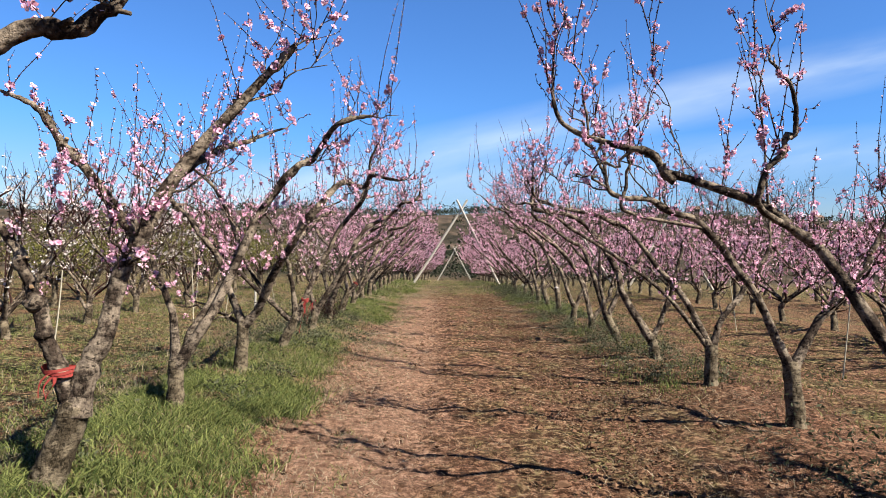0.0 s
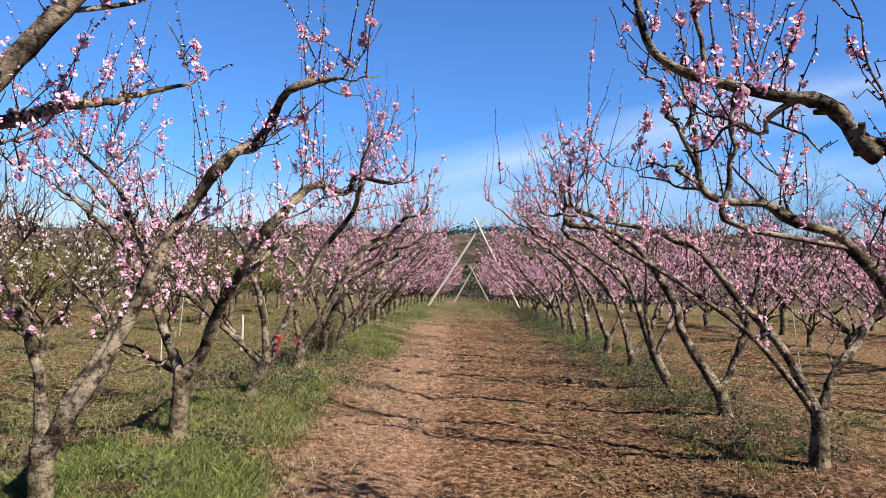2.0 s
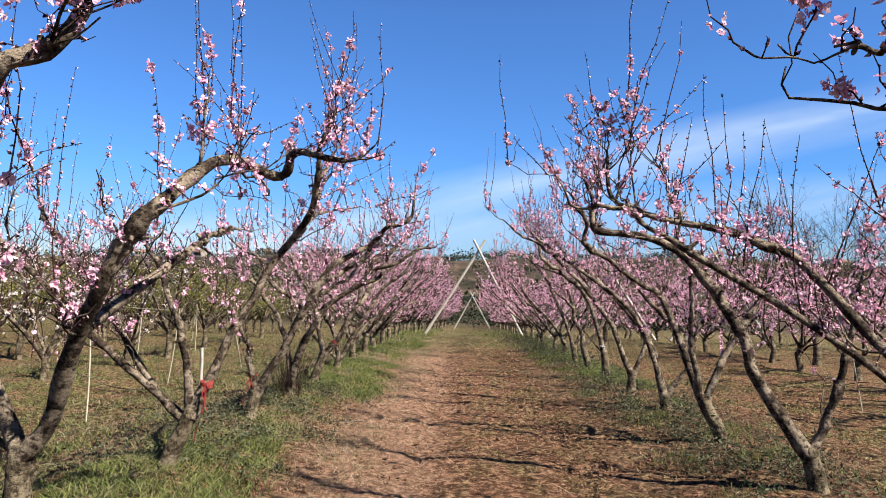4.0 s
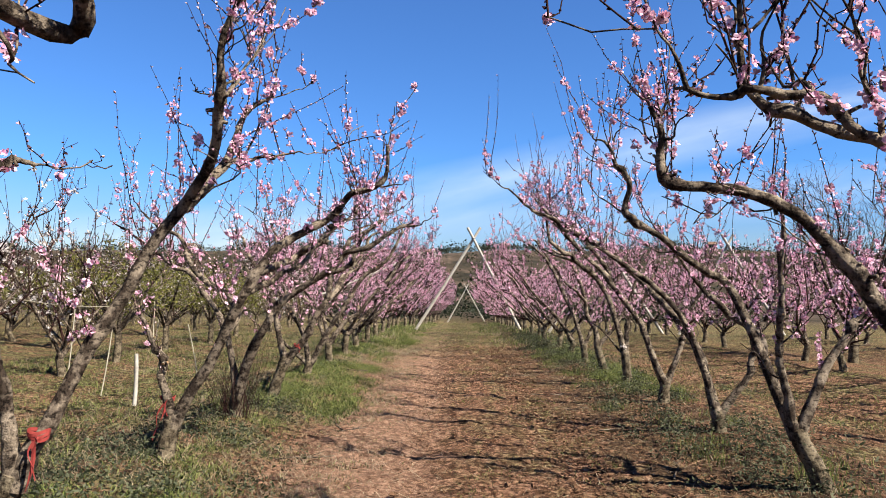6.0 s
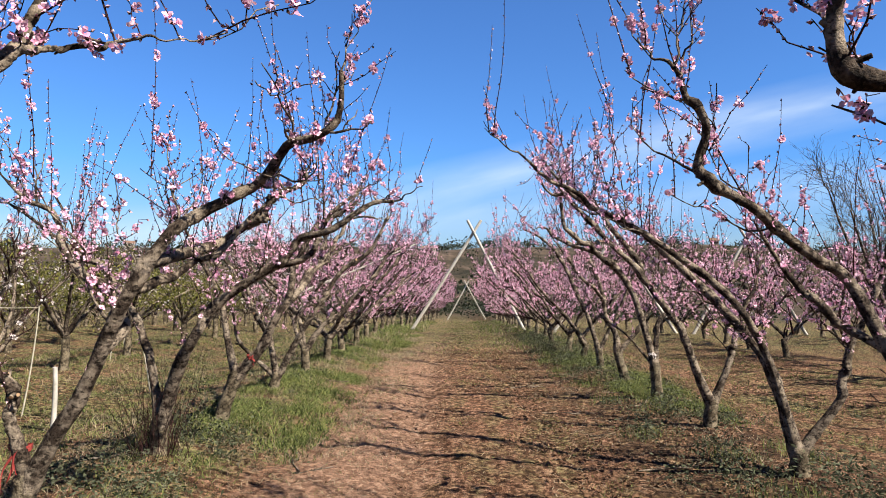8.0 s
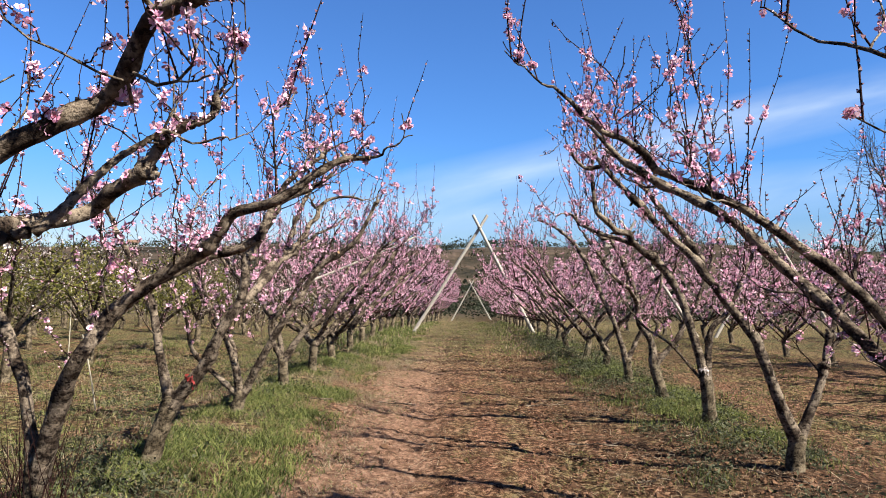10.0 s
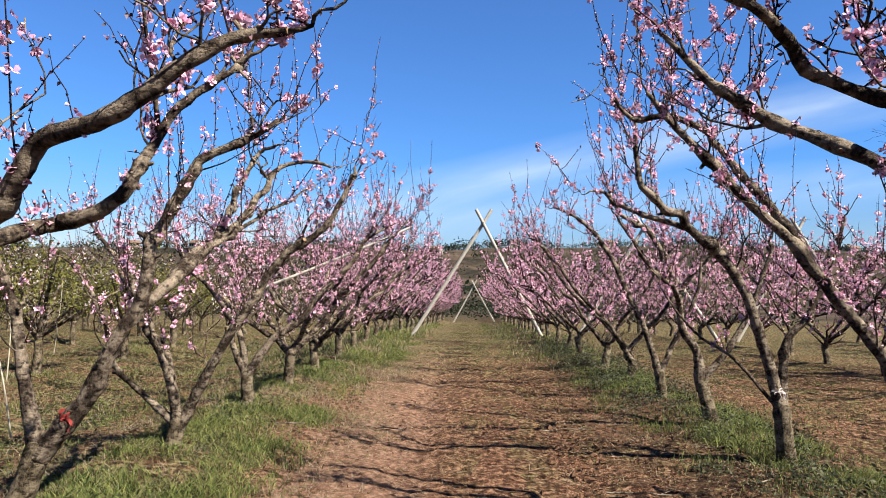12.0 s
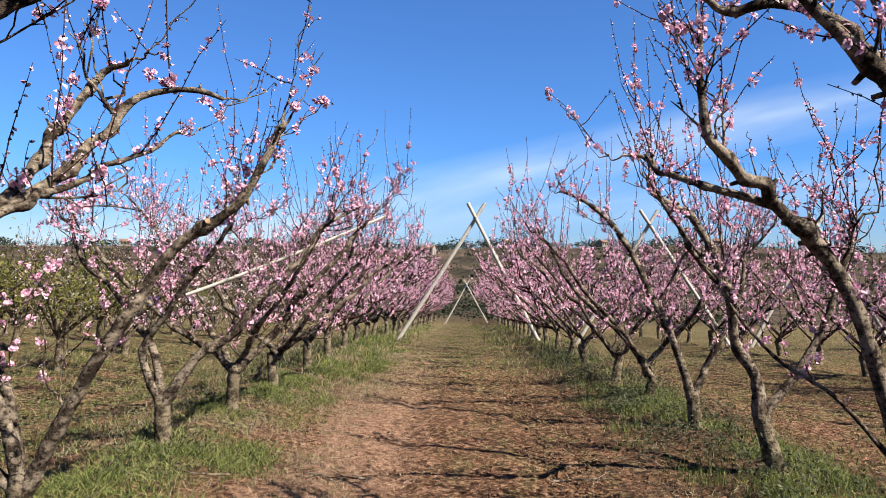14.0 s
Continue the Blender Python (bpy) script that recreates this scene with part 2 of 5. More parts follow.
def build_ground():
    xs = axis((-1800, -600, 150), (-600, -100, 20), (-100, -16, 4), (-16, -6, 0.5), (-6, -3.2, 0.12), (-3.2, 4.6, 0.065), (4.6, 7, 0.12), (7, 16, 0.5), (16, 100, 4), (100, 600, 20), (600, 1801, 150))
    ys = axis((-900, -100, 100), (-100, -8, 8), (-8, 2, 0.5), (2, 20, 0.065), (20, 27, 0.10), (27, 40, 0.25), (40, 120, 2.5), (120, 620, 12), (620, 1801, 150))
    gx, gy = np.meshgrid(xs, ys)
    z = lie(gx, gy)
    rng = np.random.default_rng(4)
    # clods and ruts in the worked soil
    near = ((gx > -5.9) & (gx < 6.9) & (gy > 2) & (gy < 29)).astype(float)
    worked = np.clip((gx + 1.5) / 0.6, 0, 1) * np.clip((6.2 - gx) / 0.5, 0, 1)
    z = z + near * (rng.standard_normal(z.shape) * (0.0035 + 0.0025 * worked))
    for k in range(60):
        a, s = rng.uniform(0, 2 * np.pi), rng.uniform(0.7, 14)
        z = z + near * 0.0038 / np.sqrt(s) * np.sin(gx * s * np.cos(a) * 2 + gy * s * np.sin(a) * 2 + k)
    z = z - 0.035 * near * (np.exp(-((gx + 0.15) / 0.22) ** 2) + np.exp(-((gx - 1.35) / 0.25) ** 2))
    ny, nx = gx.shape
    i, j = np.meshgrid(np.arange(ny - 1), np.arange(nx - 1), indexing="ij")
    f = np.stack([i * nx + j, i * nx + j + 1, (i + 1) * nx + j + 1, (i + 1) * nx + j], -1).reshape(-1, 4)
    b = Build()
    b.add(np.stack([gx, gy, z], -1).reshape(-1, 3), f)
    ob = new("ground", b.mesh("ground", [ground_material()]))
    return tagged(ob, "reddish brown tilled orchard soil with grassy strips and hills beyond", "ground", kind="structure")


def ground_material():
    m, nt, b = material("orchard_soil", 0.95)
    co = nt.nodes.new("ShaderNodeTexCoord").outputs["Object"]
    sep = nt.nodes.new("ShaderNodeSeparateXYZ")
    nt.links.new(co, sep.inputs[0])
    x, y = sep.outputs[0], sep.outputs[1]
    fine = tex_noise(nt, 15, 7, 0.74, co)
    mid = tex_noise(nt, 5, 5, 0.6, co)
    big = tex_noise(nt, 0.7, 4, 0.55, co)
    crumb = tex_noise(nt, 95, 4, 0.7, co)
    # near-black low stops put the shade between crumbs into the soil colour
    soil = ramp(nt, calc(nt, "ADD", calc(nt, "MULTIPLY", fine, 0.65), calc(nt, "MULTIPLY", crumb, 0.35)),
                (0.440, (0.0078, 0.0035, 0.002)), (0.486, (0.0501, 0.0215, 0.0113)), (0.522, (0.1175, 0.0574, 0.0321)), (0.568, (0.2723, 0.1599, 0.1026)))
    soil = mixed(nt, calc(nt, "MULTIPLY", ramp(nt, mid, (0.35, (0, 0, 0)), (0.65, (1, 1, 1))), 0.35), soil, (0.1081, 0.0627, 0.0383))
    litter = ramp(nt, tex_noise(nt, 60, 3, 0.6, co, (1, 0.35, 1)), (0.58, (0, 0, 0)), (0.64, (1, 1, 1)))
    litter = calc(nt, "MULTIPLY", litter, ramp(nt, tex_noise(nt, 1.1, 4, 0.6, co), (0.40, (0.1, 0.1, 0.1)), (0.62, (1, 1, 1))))
    soil = mixed(nt, calc(nt, "MULTIPLY", litter, 0.28), soil, (0.2766, 0.2019, 0.1399))
    def band(lo, hi, soft):
        xw = calc(nt, "ADD", x, calc(nt, "MULTIPLY", calc(nt, "SUBTRACT", mid, 0.5), 1.6))
        up = calc(nt, "DIVIDE", calc(nt, "SUBTRACT", xw, lo), soft, clamp=True)
        dn = calc(nt, "DIVIDE", calc(nt, "SUBTRACT", hi, xw), soft, clamp=True)
        return calc(nt, "MULTIPLY", up, dn)

    # a smoother, paler wheel track
    track = band(-1.35, 0.1, 0.35)
    soil = mixed(nt, calc(nt, "MULTIPLY", track, 0.55), soil, mixed(nt, ramp(nt, fine, (0.40, (0, 0, 0)), (0.60, (1, 1, 1))), (0.1555, 0.0861, 0.0538), (0.2809, 0.1796, 0.1243)))
    # lowest stops near black: shade down among stalks and leaves, kept in the colour
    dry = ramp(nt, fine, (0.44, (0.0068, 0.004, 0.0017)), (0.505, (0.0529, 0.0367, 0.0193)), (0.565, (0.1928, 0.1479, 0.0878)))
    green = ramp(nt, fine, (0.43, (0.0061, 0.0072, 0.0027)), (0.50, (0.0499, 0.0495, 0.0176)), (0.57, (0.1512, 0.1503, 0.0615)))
    weedy = mixed(nt, ramp(nt, mid, (0.36, (0, 0, 0)), (0.52, (1, 1, 1))), dry, green)
    # dark pits between tufts and clods, the shade of the gaps put into colour
    pit_shade = tex_noise(nt, 6.5, 7, 0.74, co)
    weedy = mixed(nt, ramp(nt, pit_shade, (0.40, (0.92, 0.92, 0.92)), (0.49, (0, 0, 0))), weedy, mixed(nt, crumb, (0.0072, 0.0043, 0.0022), (0.0518, 0.0302, 0.0158)))
    soil = mixed(nt, ramp(nt, pit_shade, (0.37, (0.8, 0.8, 0.8)), (0.45, (0, 0, 0))), soil, mixed(nt, crumb, (0.0086, 0.0043, 0.0022), (0.0648, 0.0317, 0.0151)))

    # grassy strip under one row, thin weeds under the other, mown weeds in the next alleys
    strip = calc(nt, "MAXIMUM", band(-40, -1.35, 0.5), calc(nt, "MULTIPLY", band(1.9, 3.4, 0.5), calc(nt, "MULTIPLY", calc(nt, "DIVIDE", calc(nt, "SUBTRACT", y, 6.0), 3.0, clamp=True), 0.45)))
    strip = calc(nt, "MAXIMUM", strip, calc(nt, "MULTIPLY", band(3.6, 80, 0.8), ramp(nt, big, (0.35, (0.25, 0.25, 0.25)), (0.6, (0.8, 0.8, 0.8)))))
    patch = tex_noise(nt, 2.2, 6, 0.68, co)
    meadow = calc(nt, "MULTIPLY", band(-90, -3.1, 0.9), ramp(nt, patch, (0.40, (0.08, 0.08, 0.08)), (0.56, (0.85, 0.85, 0.85))))
    strip = calc(nt, "MULTIPLY", strip, ramp(nt, calc(nt, "ADD", calc(nt, "MULTIPLY", patch, 0.7), calc(nt, "MULTIPLY", big, 0.3)), (0.44, (0.10, 0.10, 0.10)), (0.56, (1, 1, 1))))
    strip = calc(nt, "MAXIMUM", strip, meadow)
    # green creeping into the soil further along the alley
    creep = calc(nt, "MULTIPLY", ramp(nt, tex_noise(nt, 1.6, 5, 0.7, co, (1.6, 0.5, 1)), (0.44, (0, 0, 0)), (0.58, (0.55, 0.55, 0.55))), band(-0.1, 3.0, 0.8))
    strip = calc(nt, "MAXIMUM", strip, creep)
    # overgrown towards the end of the alley
    end = calc(nt, "MULTIPLY", calc(nt, "DIVIDE", calc(nt, "SUBTRACT", y, 21.0), 9.0, clamp=True), ramp(nt, patch, (0.36, (0.1, 0.1, 0.1)), (0.50, (0.9, 0.9, 0.9))))
    strip = calc(nt, "MAXIMUM", strip, end)
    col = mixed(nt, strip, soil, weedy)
    # dark leaf litter under the trees of one row, with their shade painted in
    litter_shade = calc(nt, "MULTIPLY", calc(nt, "MULTIPLY", band(1.5, 4.4, 0.6), calc(nt, "DIVIDE", calc(nt, "SUBTRACT", y, 5.5), 3.0, clamp=True)), ramp(nt, tex_noise(nt, 3.0, 6, 0.7, co), (0.42, (0, 0, 0)), (0.52, (0.95, 0.95, 0.95))))
    col = mixed(nt, litter_shade, col, mixed(nt, ramp(nt, fine, (0.42, (0, 0, 0)), (0.60, (1, 1, 1))), (0.0072, 0.0043, 0.0029), (0.0756, 0.0446, 0.0259)))
    # scrub and fields on the hills
    far = calc(nt, "DIVIDE", calc(nt, "SUBTRACT", y, 62.0), 25.0, clamp=True)
    scrub = calc(nt, "ADD", calc(nt, "MULTIPLY", tex_noise(nt, 0.03, 5, 0.65, co), 0.5), calc(nt, "MULTIPLY", tex_noise(nt, 0.16, 5, 0.7, co, (1, 0.5, 1)), 0.5))
    hill = ramp(nt, scrub, (0.40, (0.0101, 0.0094, 0.006)), (0.48, (0.0259, 0.0214, 0.0138)), (0.54, (0.0475, 0.0348, 0.0242)), (0.64, (0.0756, 0.0536, 0.0397)))
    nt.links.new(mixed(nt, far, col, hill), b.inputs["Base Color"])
    bump(nt, b, calc(nt, "ADD", calc(nt, "ADD", fine, calc(nt, "MULTIPLY", crumb, 0.5)), calc(nt, "MULTIPLY", mid, 0.8)), 1.0, 0.045)
    return m


build_ground()


# ---- peach trees ----
def unit(v):
    v = np.asarray(v, float)
    return v / (np.linalg.norm(v) + 1e-9)


def petals(rng, pos, axis_dir, size, bld, slot=0, heart_slot=1, count=5, folded=0.5, round_tips=False):
    """Open blossoms at pos (n, 3), facing axis_dir, each with separate cupped petals and a dark heart."""
    n = len(pos)
    if n == 0:
        return
    a = axis_dir / (np.linalg.norm(axis_dir, axis=1)[:, None] + 1e-9)
    ref = rng.standard_normal((n, 3))
    u = np.cross(a, ref)
    u /= np.linalg.norm(u, axis=1)[:, None] + 1e-9
    w = np.cross(a, u)
    for k in range(count):
        ang = 2 * np.pi * k / count + rng.uniform(-0.2, 0.2, n)
        d = np.cos(ang)[:, None] * u + np.sin(ang)[:, None] * w
        s = np.cross(a, d)
        sz = (size * rng.uniform(0.8, 1.15, n))[:, None]
        lift = rng.uniform(0.05, folded, n)[:, None]
        base = pos + d * sz * 0.05
        mid = pos + d * sz * 0.32 + a * sz * lift * 0.55
        tip = pos + d * sz * 0.54 + a * sz * lift * 0.70
        if round_tips:
            curl = a * sz * rng.uniform(-0.06, 0.08, n)[:, None]
            v = np.stack([base, mid - s * sz * 0.25, tip - s * sz * 0.15 + curl, tip + s * sz * 0.15 - curl, mid + s * sz * 0.25], 1)
            bld.add(v.reshape(-1, 3), np.arange(n * 5).reshape(n, 5), slot)
        else:
            v = np.stack([base, mid - s * sz * 0.25, tip, mid + s * sz * 0.25], 1)
            bld.add(v.reshape(-1, 3), np.arange(n * 4).reshape(n, 4), slot)
    if heart_slot is None:
        return
    h = np.stack([pos + a * size[:, None] * 0.12 + np.cos(q) * u * size[:, None] * 0.13 + np.sin(q) * w * size[:, None] * 0.13 for q in (0, 2.1, 4.2)], 1)
    bld.add(h.reshape(-1, 3), np.arange(n * 3).reshape(n, 3), heart_slot)


def buds(rng, pos, axis_dir, size, bld, slot):
    """Closed buds: small pointed drops."""
    n = len(pos)
    if n == 0:
        return
    a = axis_dir / (np.linalg.norm(axis_dir, axis=1)[:, None] + 1e-9)
    u = np.cross(a, rng.standard_normal((n, 3)))
    u /= np.linalg.norm(u, axis=1)[:, None] + 1e-9
    w = np.cross(a, u)
    sz = size[:, None]
    ring = [pos + a * sz * 0.45 + (np.cos(q) * u + np.sin(q) * w) * sz * 0.36 for q in (0, 2.1, 4.2)]
    v = np.stack([pos, *ring, pos + a * sz * 1.1], 1).reshape(-1, 3)
    o = np.arange(n)[:, None] * 5
    bld.add(v, np.concatenate([o + np.array([t]) for t in ((4, 1, 2), (4, 2, 3), (4, 3, 1))]), slot)
    # the dark scales round its foot
    bld.f.append((np.concatenate([o + np.array([t]) for t in ((0, 2, 1), (0, 3, 2), (0, 1, 3))]) + bld.count - len(v), slot + 1))


def shoots(rng, wood, flowers, roots, dirs, lengths, detail, bloom, single=None):
    """One-year shoots with buds and blossoms along them."""
    fp, fa, fs, bp, ba, bs = [], [], [], [], [], []
    for p, d, ln in zip(roots, dirs, lengths):
        steps = 5 if detail else 2
        s = np.linspace(0, 1, steps)[:, None]
        bend = rng.standard_normal(3) * 0.10 + np.array([0, 0, 0.16])
        path = p + d * ln * s + bend * ln * s ** 2 + (rng.standard_normal((steps, 3)) * 0.010 * (s > 0) if detail else 0)
        r0 = 0.0026 + 0.0024 * min(ln, 1.0)
        tube(wood, path, np.linspace(r0 if detail else r0 * 1.5, 0.0014 if detail else 0.003, steps), 4 if detail else 3, cap=False)
        if detail:
            # buds at every node, blossoms crowded at some of them
            m = max(2, int(ln / 0.031))
            for t in (np.arange(m) + rng.uniform(0.1, 0.9, m)) / m:
                q = np.array([np.interp(t, s[:, 0], path[:, c]) for c in range(3)])
                side = unit(rng.standard_normal(3) + 0.5 * d)
                bp.append(q), ba.append(side), bs.append(rng.uniform(0.012, 0.025))
            for _ in range(rng.poisson(0.95 * bloom + 5.6 * bloom * ln)):
                t = min(rng.beta(1.1, 1.7), 0.98)
                q = np.array([np.interp(t, s[:, 0], path[:, c]) for c in range(3)])
                for _ in range(int(rng.integers(1, 7))):
                    turn = unit(rng.standard_normal(3))
                    fp.append(q + turn * 0.014 + d * rng.uniform(-0.03, 0.03)), fa.append(turn), fs.append(rng.uniform(0.024, 0.039))
            continue
        m = max(2, int(ln / 0.092))
        ts = np.sort(rng.uniform(0.04, 1.0, m)) if ln > 0.12 else rng.uniform(0.0, 0.4, m)
        for t in ts:
            q = np.array([np.interp(t, s[:, 0], path[:, c]) for c in range(3)])
            side = unit(rng.standard_normal(3) + 0.4 * d)
            if rng.random() < bloom * 0.72 * (1.15 - 0.95 * t):
                for _ in range(1 if rng.random() < 0.55 else int(rng.integers(2, 4))):
                    turn = unit(side + rng.standard_normal(3) * 0.7)
                    fp.append(q + turn * 0.016), fa.append(turn), fs.append(rng.uniform(0.032, 0.052))
            elif rng.random() < 0.9:
                bp.append(q), ba.append(side), bs.append(rng.uniform(0.010, 0.024))
    fp, fa, fs = np.array(fp).reshape(-1, 3), np.array(fa).reshape(-1, 3), np.array(fs)
    if single is not None:
        take = single(fp)
        loose = [(fp[i], fa[i], fs[i]) for i in take]
        keep = np.setdiff1d(np.arange(len(fp)), take)
        fp, fa, fs = fp[keep], fa[keep], fs[keep]
    else:
        loose = []
    grow = 1.0 if detail else 1.95
    bp, ba, bs = np.array(bp).reshape(-1, 3), np.array(ba).reshape(-1, 3), np.array(bs)
    if detail:
        petals(rng, fp, fa, fs, flowers, 0, 1, 5, 0.8, True)
        buds(rng, bp, ba, bs, flowers, 2)
    else:
        petals(rng, fp, fa, fs * grow, flowers, 0, None, 3, 0.9)
        petals(rng, bp, ba, bs * 2.2, flowers, 2, None, 1)
    return loose


def crooked(rng, pts, n, wiggle):
    """A run through the points, broken by elbows where side wood was cut; gives the run and where its elbows are."""
    path = smooth_path(pts, n)
    k = max(4, n // 5)
    node = np.concatenate([[0], np.sort(rng.uniform(0.06, 0.97, k - 2)), [1]])
    kinks = rng.standard_normal((k, 3)) * wiggle
    kinks *= np.clip(node / 0.35, 0.25, 1)[:, None]
    kinks[0] = 0
    at = np.linspace(0, 1, n)
    path = path + np.stack([np.interp(at, node, kinks[:, c]) for c in range(3)], 1) + rng.standard_normal((n, 3)) * wiggle * 0.12 * (at > 0)[:, None]
    path[1:-1] = 0.12 * path[:-2] + 0.76 * path[1:-1] + 0.12 * path[2:]
    return path, np.clip(np.round(node[1:-1] * (n - 1)).astype(int), 2, n - 2)


def default_limbs(rng, lean, spread=1.0, tall=1.0):
    """Limbs of a pruned open vase: one or two over the alley, one or two away from it, one along the row."""
    out = []
    heads = [(lean, 0.15), (lean * 0.75, -0.7), (-lean * 0.8, 0.25), (-lean * 0.7, -0.45)]
    if rng.random() < 0.5:
        heads.append((lean * 0.35, 0.9))
    for hx, hy in heads:
        a = math.atan2(hy, hx) + rng.uniform(-0.3, 0.3)
        reach, high = rng.uniform(1.45, 2.05) * spread, rng.uniform(2.0, 2.6) * tall
        c, s = math.cos(a), math.sin(a)
        out.append([(c * reach * f + rng.uniform(-0.07, 0.07), s * reach * f + rng.uniform(-0.1, 0.1), 0.45 + (high - 0.45) * g)
                    for f, g in ((0.0, 0.0), (0.24, 0.22), (0.52, 0.50), (0.80, 0.80), (1.0, 1.0))])
    return out


BLOSSOM_MESHES = []


def blossom_meshes():
    """Single blossoms seen close by: two rings of cupped petals, dark heart, stamens."""
    for k in range(6):
        rng = np.random.default_rng(70 + k)
        b = Build()
        up = np.array([[0.0, 0.0, 1.0]])
        for c in range(1 if k % 2 else 2):
            at = np.array([[0.0, 0.0, 0.0]]) if not c else rng.uniform(-0.018, 0.018, (1, 3))
            way = up if not c else up * 0.6 + rng.uniform(-0.8, 0.8, (1, 3))
            petals(rng, at, way, np.array([0.048]), b, 0, 1, 5, 0.30 + 0.10 * k, True)
            petals(rng, at + way * 0.004, way, np.array([0.034]), b, 0, None, 4, 1.1, True)
        # fine stamens
        for q in np.linspace(0, 5.4, 7):
            d = np.array([math.cos(q) * 0.45, math.sin(q) * 0.45, 1.0])
            s = np.cross(unit(d), [0.3, 0.2, 0.9])
            b.add([s * 0.0007, -s * 0.0007, d * 0.017], [(0, 1, 2)], 1)
        BLOSSOM_MESHES.append(b.mesh("blossom", [PETAL, HEART], smooth=False))


blossom_meshes()


def peach_tree(x, y, seed, lean, limbs=None, trunk=None, girth=0.073, detail=True, bloom=0.62, shoots_per_m=17.5,
               label="", group="", white=False, singles=0, spread=1.0, tall=1.0, suckers=0):
    """A peach tree in bloom at (x, y): lean +1 or -1 is the side of the alley. limbs: the run of each main limb from the ground point."""
    rng = np.random.default_rng(seed)
    z = float(lie(x, y))
    tree = empty("peach_tree", pose(x, y, z), label or "pruned peach tree in pink blossom with bare crooked limbs", "tree", group)
    given = limbs is not None
    limbs = limbs or default_limbs(rng, lean, spread, tall)
    fork = np.array(trunk or (rng.uniform(-0.14, 0.14), rng.uniform(-0.12, 0.12), rng.uniform(0.32, 0.58)), float)
    tb = Build()
    tp = smooth_path([(0, 0, -0.12), fork * np.array([0.35, 0.35, 0.25]), fork * np.array([0.8, 0.8, 0.7]), fork + np.array([0, 0, -0.01])], 16 if detail else 5)
    rr = np.interp(np.linspace(0, 1, len(tp)), [0, 0.2, 0.6, 0.85, 1], [1.45, 1.08, 0.92, 0.95, 0.80]) * girth
    tube(tb, tp, rr, 14 if detail else 7, rng=rng, knob=0.055 if detail else 0)
    part("trunk", tb.mesh("trunk", [BARK]), tree)
    pet = PETAL_WHITE if white else PETAL
    crown_w, crown_f, grown = Build(), Build(), []
    if given and not any(p[-1][0] * lean < -0.3 for p in limbs):
        limbs = limbs + default_limbs(rng, lean, spread)[2:4]
    for li, pts in enumerate(limbs):
        share = 0.64 if li == 0 else 0.52
        if isinstance(pts[0], float):
            share, pts = pts[0], pts[1:]
        pts = [np.array(p, float) for p in pts]
        start, most = fork + np.array([0, 0, -0.09]), 1.0
        if given and li and np.linalg.norm(pts[0] - start) > 0.75 and pts[0][2] > 1.1:
            # a limb that forks off an earlier one
            older = np.concatenate(grown)
            older = older[older[:, 2] < pts[0][2] - 0.12]
            near = np.argmin(np.linalg.norm(older[:, :3] - pts[0], axis=1))
            start, most = older[near, :3], older[near, 3] * 0.85
        pts = [start] + (pts if np.linalg.norm(pts[0] - start) > 0.12 else pts[1:])
        n = 64 if detail else 9
        path, elbows = crooked(rng, pts, n, (0.015 if given else 0.030) if detail else 0.02)
        length = float(np.sum(np.linalg.norm(np.diff(path, axis=0), axis=1)))
        r0 = min(girth * share, most)
        rad = np.interp(np.linspace(0, 1, n), [0, 0.3, 0.75, 1], [1.0, 0.80, 0.54, 0.26]) * r0
        if most == 1.0:
            # swells out of the trunk
            rad = rad + np.interp(np.linspace(0, 1, n) * length, [0, 0.10, 0.30], [1, 0.55, 0]) * max(0.0, girth * min(share * 1.4, 0.86) - r0)
        if detail:
            rad = rad * (1 + 0.06 * np.abs(rng.standard_normal(n)))
            # knuckles of old cuts at the elbows
            for c in elbows:
                swell = rng.uniform(0.08, 0.40) * min(1.0, c / n / 0.4)
                rad[c - 1:c + 2] *= 1 + swell * np.array([0.55, 1.0, 0.45])
        grown.append(np.column_stack([path, rad]))
        lb = Build()
        tube(lb, path, rad, 12 if detail else 5, rng=rng, knob=0.04 if detail else 0, cap_slot=1)
        if detail:
            # stubs of sawn-off side wood
            for c in elbows[elbows > 0.3 * n]:
                d = unit(rng.standard_normal(3) + np.array([0, 0, 0.5]))
                ln = rad[c] + rng.uniform(0.004, 0.05)
                tube(lb, path[c] + d * ln * np.linspace(0, 1, 3)[:, None], np.array([0.75, 0.60, 0.50]) * max(rad[c] * rng.uniform(0.3, 0.75), 0.007), 7, cap_slot=1 if rng.random() < 0.25 else 0)
        limb = part("limb", lb.mesh("limb", [BARK_LIMB, CUT]), tree)
        wood, flowers = (Build(), Build()) if detail else (crown_w, crown_f)
        roots, dirs, lens = [], [], []

        def grow_from(run, rads, per_m, lo):
            seg = np.linalg.norm(np.diff(run, axis=0), axis=1)
            total = seg.sum()
            m = int(total * per_m)
            cum = np.concatenate([[0], np.cumsum(seg)]) / total
            for t in rng.uniform(lo, 1.0, m):
                q = np.array([np.interp(t, cum, run[:, c]) for c in range(3)])
                if rng.random() > ((q[2] - 0.50) / 0.95 if detail else (q[2] - 0.35) / 0.6):
                    continue
                side = rng.standard_normal(3)
                side[2] = abs(side[2]) * 0.4
                d = unit(side * 0.62 + np.array([0, 0, rng.uniform(0.1, 1.15)]))
                roots.append(q)
                dirs.append(d)
                lens.append(min(0.8, rng.gamma(2.0, 0.10) + 0.05))
